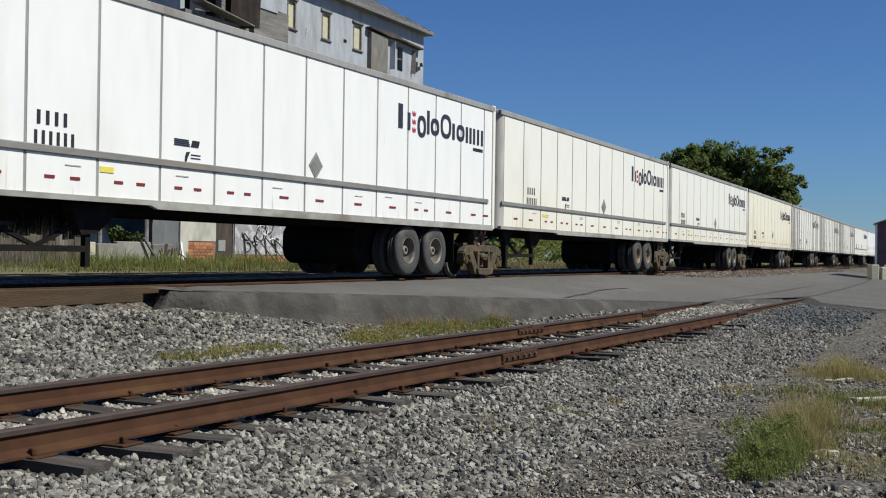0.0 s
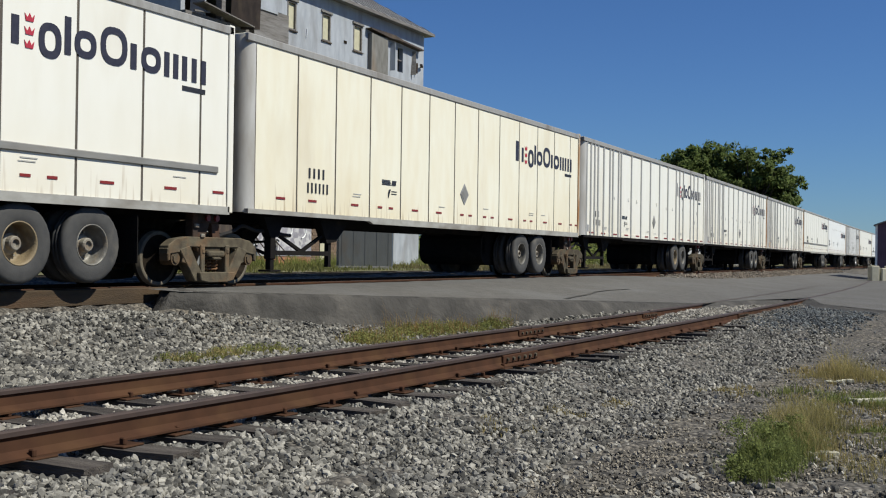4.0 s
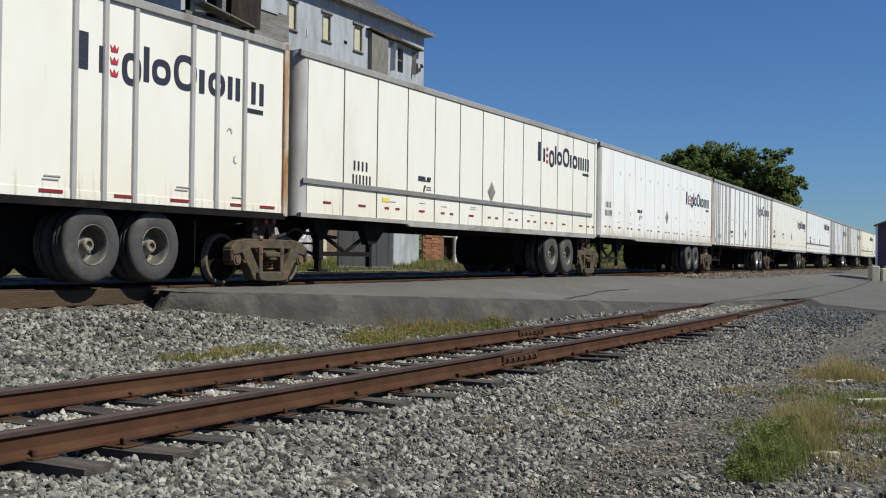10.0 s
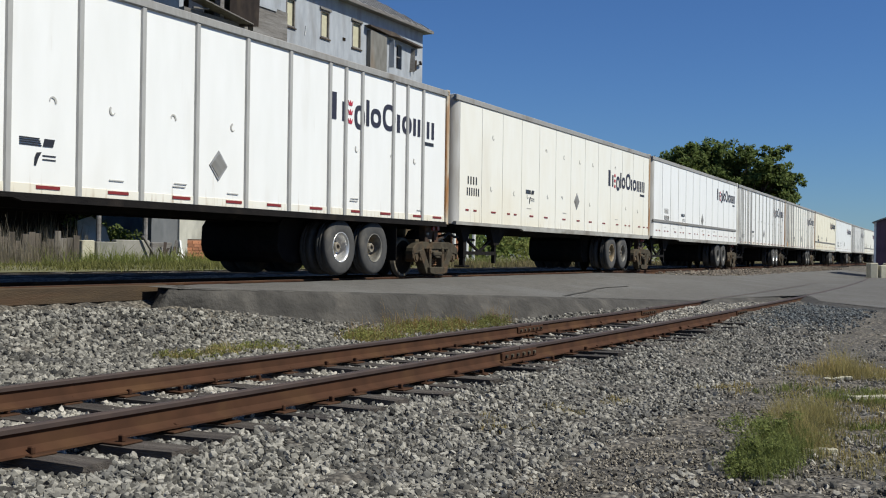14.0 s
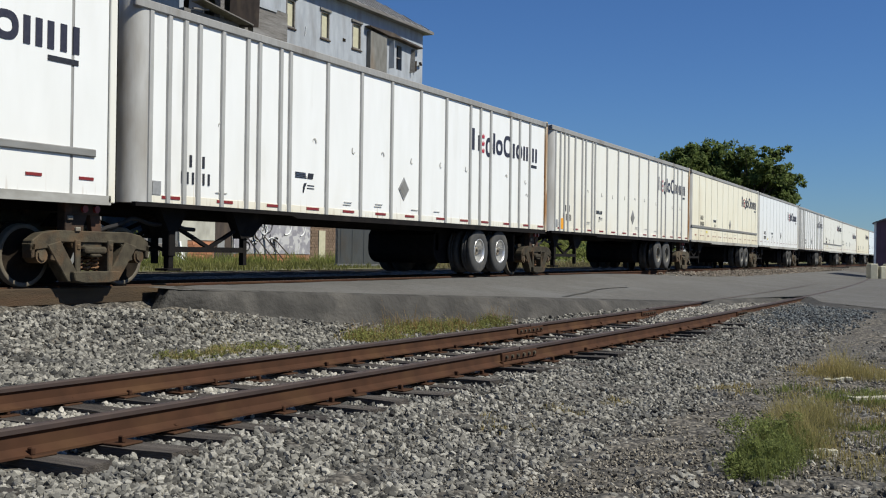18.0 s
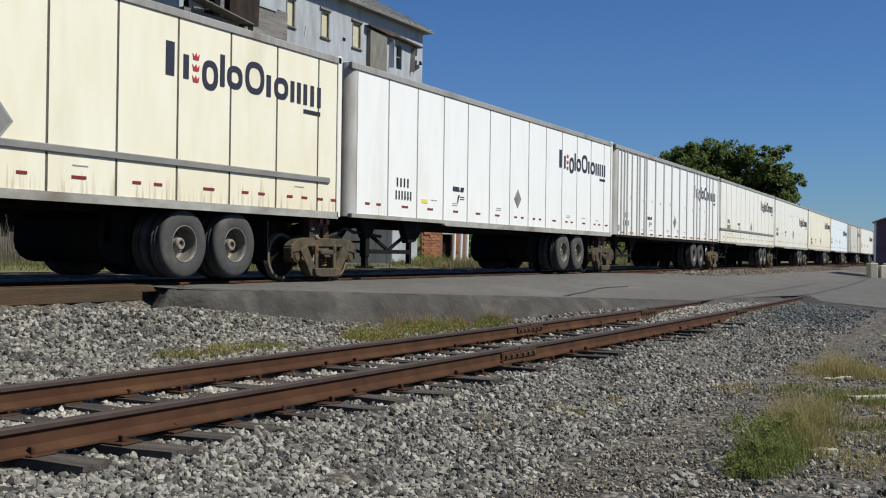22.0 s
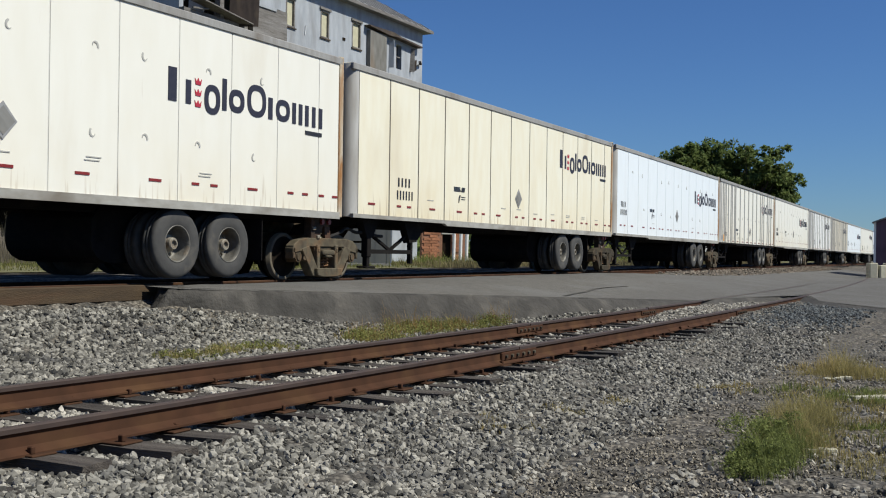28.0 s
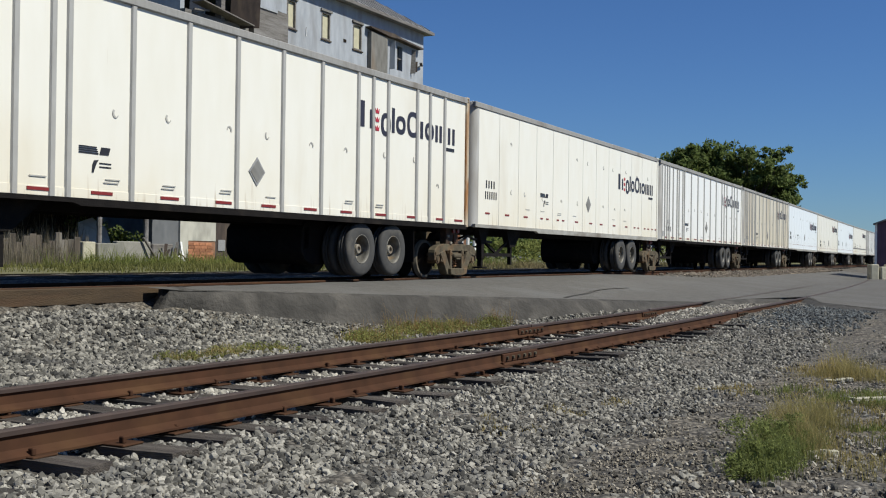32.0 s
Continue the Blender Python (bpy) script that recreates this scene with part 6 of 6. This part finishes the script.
    plume += [(4.75 + 0.2 * q, 12.9 + rng.gauss(0, 0.25), 0.16, 0.16, 44, rng.uniform(0.6, 1.2) * (0.12 + 0.4 * math.exp(-q * q)), 0.0018) for q in [rng.gauss(0, 1) for _ in range(24)]]
    blades("feathery_grass", plume, leaf_material("feathery_seed_grass", (0.36, 0.30, 0.13), (0.25, 0.22, 0.085)), 38, "feathery seeding grass above the weeds", "grass")


def make_litter():
    ob = new("loose_board", mesh_of(bm_beam(bmesh.new(), (0, 0, 0.03), (1.1, 0.25, 0.05), 0.12, 0.025), "loose_board", PALE_BLOCK))
    ob.matrix_basis = pose(4.0, 10.7, gz(4.1, 10.7))
    tagged(ob, "whitish board lying in the weeds", "board")
    for x, y in ((2.63, 7.72), (4.52, 12.55)):
        bm = bmesh.new()
        rng = random.Random(int(x * 10))
        for k in range(5):
            bm_box(bm, 0.06 * k - 0.16, 0.06 * k - 0.08, rng.uniform(-0.03, 0), rng.uniform(0.02, 0.05), 0.0, rng.uniform(0.02, 0.05), 0.008)
        ob = new("broken_stone", mesh_of(bm, "broken_stone", PALE_BLOCK))
        ob.matrix_basis = pose(x, y, gz(x, y))
        tagged(ob, "pale broken stone fragment in the weeds", "stone")


# near-black ground colour that deepens the train's shadow
SHADOW_GROUND = material("shadowed_ground", (0.026, 0.02, 0.0135), (0.016, 0.012, 0.008), 12, 0.95, 0, 0.03, (1, 1, 1), (0.036, 0.028, 0.018), 1.0, (0.5, 0.75), spec=0.1)
FIELD = material("rough_pasture", (0.13, 0.125, 0.05), (0.085, 0.095, 0.034), 1.5, 0.95, 0, 0.05, (1, 1, 1), (0.17, 0.145, 0.075), 0.12, (0.45, 0.65), grain=14)


def make_field():
    """Rough pasture on the far side of the main line, to the horizon's hedge."""
    bm = bmesh.new()
    rows = []
    # strip laid where the train's shadow falls, its darkness painted in
    for lat in (-1.55, -2.2, -3.0, -4.0, -5.0, -5.9):
        rows.append([bm.verts.new((p.x, p.y, gz(p.x, p.y) + 0.012)) for p in [on_main(-60 + 5.0 * k, lat) for k in range(60)]])
    for p, q in zip(rows, rows[1:]):
        for k in range(59):
            bm.faces.new((p[k], p[k + 1], q[k + 1], q[k]))
    tagged(new("cinder_strip", mesh_of(bm, "cinder_strip", SHADOW_GROUND, smooth=True)), "ground painted dark as the train's shadow beyond the main line", "ground", kind="structure")
    bm = bmesh.new()
    rows = []
    for lat in (-5.8, -6.5, -8, -9.5, -11, -12.5, -14, -15.5, -17, -18.5, -20, -25, -45, -90, -200):
        row = []
        for k in range(60):
            p = on_main(-60 + 8.5 * k, lat)
            row.append(bm.verts.new((p.x, p.y, gz(p.x, p.y) + 0.03)))
        rows.append(row)
    for p, q in zip(rows, rows[1:]):
        for k in range(59):
            bm.faces.new((p[k], p[k + 1], q[k + 1], q[k]))
    tagged(new("pasture", mesh_of(bm, "pasture", FIELD, smooth=True)), "rough green-brown pasture beyond the main line", "field", kind="structure")
    rng = random.Random(61)
    centres = []
    for k in range(420):
        p = on_main(30 + 380 * rng.random(), -rng.uniform(46, 70))
        centres.append((Vector((p.x, p.y, rng.uniform(0.2, 3.6))), rng.uniform(1.2, 2.4)))
    ob = leaf_cloud("far_hedge", LEAF, None, centres, 26000, 0.5, rng)
    tagged(ob, "dense dark green hedge along the far field", "hedge", kind="stuff")


make_field()
make_mill()
make_yard()
make_plants()
make_litter()


# ---------------------------------------------------------------- ballast
def stone_shapes(rng, n, lumps):
    """Broken stones: knocked-about lumps of twenty faces, or jittered boxes where they are small."""
    if lumps:
        g = (1 + 5 ** 0.5) / 2
        V = np.array([p for a in (-1, 1) for b in (-g, g) for p in ((0, a, b), (a, b, 0), (b, 0, a))], float) / 1.9
        hull = bmesh.new()
        for p in V:
            hull.verts.new(p)
        bmesh.ops.convex_hull(hull, input=hull.verts)
        hull.verts.index_update()
        F = np.array([[v.index for v in f.verts] for f in hull.faces])
        V = np.array([tuple(v.co) for v in hull.verts])
        hull.free()
    else:
        V = np.array([(x, y, z) for x in (-1, 1) for y in (-1, 1) for z in (-1, 1)], float) * 0.72
        F = np.array([(0, 1, 3), (0, 3, 2), (4, 6, 7), (4, 7, 5), (0, 4, 5), (0, 5, 1), (2, 3, 7), (2, 7, 6), (0, 2, 6), (0, 6, 4), (1, 5, 7), (1, 7, 3)])
    out = []
    for _ in range(n):
        W = V + rng.uniform(-0.24, 0.24, V.shape)
        W *= np.where(rng.random((len(V), 1)) < 0.3, rng.uniform(0.6, 0.85, (len(V), 1)), 1.0)
        out.append(W * rng.uniform(0.7, 1.3, 3))
    return out, F


def scatter(name, P, size, seed, label, mat=None, lumps=True):
    """Broken stones at the places P (x, y), lying on the ground."""
    rng = np.random.default_rng(seed)
    shapes, F = stone_shapes(rng, 60, lumps)
    shapes = np.array(shapes)
    n = len(P)
    z = ground_z(P[:, 0], P[:, 1])
    s = size * np.exp(np.clip(rng.normal(0, 0.38, n), -0.9, 0.52))
    q = rng.normal(size=(n, 4))
    q /= np.linalg.norm(q, axis=1)[:, None]
    w, x, y, zz = q.T
    R = np.stack([1 - 2 * (y * y + zz * zz), 2 * (x * y - zz * w), 2 * (x * zz + y * w), 2 * (x * y + zz * w), 1 - 2 * (x * x + zz * zz), 2 * (y * zz - x * w),
                  2 * (x * zz - y * w), 2 * (y * zz + x * w), 1 - 2 * (x * x + y * y)], 1).reshape(n, 3, 3)
    V = shapes[rng.integers(0, len(shapes), n)] * s[:, None, None]
    V = np.einsum("nij,nkj->nki", R, V)
    V[:, :, 0] += P[:, 0][:, None]
    V[:, :, 1] += P[:, 1][:, None]
    V[:, :, 2] += (z + s * rng.uniform(-0.1, 0.7, n))[:, None]
    k = V.shape[1]
    faces = (F[None] + (np.arange(n) * k)[:, None, None]).reshape(-1, 3)
    me = bpy.data.meshes.new(name)
    me.vertices.add(n * k)
    me.vertices.foreach_set("co", V.reshape(-1).astype(np.float32))
    me.loops.add(len(faces) * 3)
    me.loops.foreach_set("vertex_index", faces.reshape(-1).astype(np.int32))
    me.polygons.add(len(faces))
    me.polygons.foreach_set("loop_start", np.arange(0, len(faces) * 3, 3, dtype=np.int32))
    me.polygons.foreach_set("use_smooth", [False] * len(faces))
    me.update(calc_edges=True)
    me.materials.append(mat or STONE)
    return tagged(new(name, me), label, "ballast", kind="stuff")


TAN_STONE = material("brownish_ballast", (0.235, 0.195, 0.15), (0.14, 0.112, 0.085), 11, 0.9, 0, 0.0, each=0.5, island=True)
PALE_STONE = material("pale_crushed_stone", (0.37, 0.345, 0.295), (0.22, 0.20, 0.165), 11, 0.9, 0, 0.0, each=0.5, island=True)


def make_ballast():
    rng = np.random.default_rng(77)

    def field(n, y0, y1):
        """Places over the wedge before the camera, denser where it is nearer."""
        y = y0 + (y1 - y0) * rng.random(n) ** 1.25
        x = y * rng.uniform(-0.47, 0.47, n)
        return np.stack([x, y], 1)
    P = field(172000, 5.2, 27.0)
    s, lat = near_track(P, MP, MS)
    t, sl = near_track(P, SP, SS)
    road = (s > road_edge(lat) - 0.6 * (lat < 6) + rng.normal(0, 0.22, len(P))) & (lat > 0.9)
    # thinner on the trodden path and behind the shoulder
    path = np.minimum(1.3 * np.exp(-((sl - 3.42) / 0.5) ** 4) + 1.15 * (sl > 3.9), 1.3)
    keep = ~road & (rng.random(len(P)) > 0.86 * path * rng.uniform(0.8, 1.1, len(P))) & (lat > 1.12)
    # between the rails the bed lies a little under the tie tops, with bare ties
    tie = np.abs(((t - TIE0) / TIE_D + 0.5) % 1 - 0.5) * TIE_D < 0.15
    keep &= ~((np.abs(sl) < 1.36) & tie & (rng.random(len(P)) > 0.12 + 0.5 * (np.abs(sl) > 1.05)))
    keep &= np.abs(np.abs(sl) - 0.7525) > 0.09
    # bald grassy patches
    keep &= rng.random(len(P)) > 0.75 * (np.exp(-((lat - 4.4) / 0.5) ** 2) * (s > -7.8) * (s < -2.6))
    P = P[keep]
    t, sl = t[keep], sl[keep]
    main = np.where(sl < -1.5)[0]
    inner = np.abs(sl) < 0.72
    rest = np.where((sl >= -1.5) & ~inner)[0]
    scatter("crib_ballast", P[inner], 0.019, 10, "pale crushed stone between the siding's rails", PALE_STONE)
    scatter("main_ballast", P[main], 0.0255, 5, "light grey crushed limestone ballast on the bank", BANK_STONE)
    dark = step(t, 8.0, 11.0) * (sl > 0.9) * step(sl, 0.8, 1.8) > rng.random(len(P))
    scatter("siding_ballast", P[rest[~dark[rest]]], 0.0168, 6, "grey crushed limestone ballast round the siding")
    scatter("dark_gravel", P[rest[dark[rest]]], 0.022, 8, "dark blue-grey gravel beside the road", DARK_STONE)
    # fine trodden gravel on the footpath and among the weeds
    Q = field(46000, 5.2, 15.0)
    t, sl = near_track(Q, SP, SS)
    scatter("path_gravel", Q[(sl > 2.9) & (sl < 6.5)], 0.0085, 9, "fine trodden brown gravel on the footpath", FINE, False)
    # far bank of the main track
    s = 13 + 55 * rng.random(6500) ** 1.5
    lat = rng.uniform(1.0, 3.3, 6500)
    P = np.array([tuple(on_main(a, b))[:2] for a, b in zip(s, lat)])
    ok = s > 13.2 + (lat - 1.05) * 3.6
    scatter("far_ballast", P[ok], 0.03, 7, "brownish ballast beside the main line past the crossing", TAN_STONE, False)


make_ballast()


# ---------------------------------------------------------------- motion
def train_at(t):
    """How far along the main track the coupling behind trailer 0 stands, in metres."""
    return PITCH * (((-9.80353656e-06 * t + 1.69774651e-04) * t - 6.54571208e-01) * t + 5.22801637
                    + float(np.interp(t, (0, 3, 6, 9, 13, 19, 23, 28, 32), (0, -0.006, -0.012, 0.006, 0.008, 0.002, -0.005, -0.012, 0.003))))


def motions():
    times = [0.8 * k for k in range(41)]
    for n, trailer, bogie, sets in TRAIN:
        rows = []
        for t in times:
            s = train_at(t) + PITCH * n
            rows.append((t, frame_on(on_main(s - PITCH, 0), on_main(s, 0))))
        walk(trailer, rows)
        rows = []
        for t in times:
            s = train_at(t) + PITCH * n
            rows.append((t, frame_on(on_main(s - 0.17, 0), on_main(s + 0.33, 0))))
        walk(bogie, rows)
        # the wheels roll wherever they can be made out, from seventy metres off until they have passed
        near = [k for k in range(961) if -16 < train_at(k / 30) + PITCH * n < 70]
        if len(near) < 2:
            continue
        keys = sorted({0, 960, *near})
        turn = lambda k: (train_at(min(max(k, near[0]), near[-1]) / 30) - train_at(near[0] / 30)) / 0.42
        for ws, x in sets:
            walk(ws, [(k / 30, pose(x, 0, 0.42) @ Matrix.Rotation(turn(k), 4, "Y")) for k in keys])


motions()
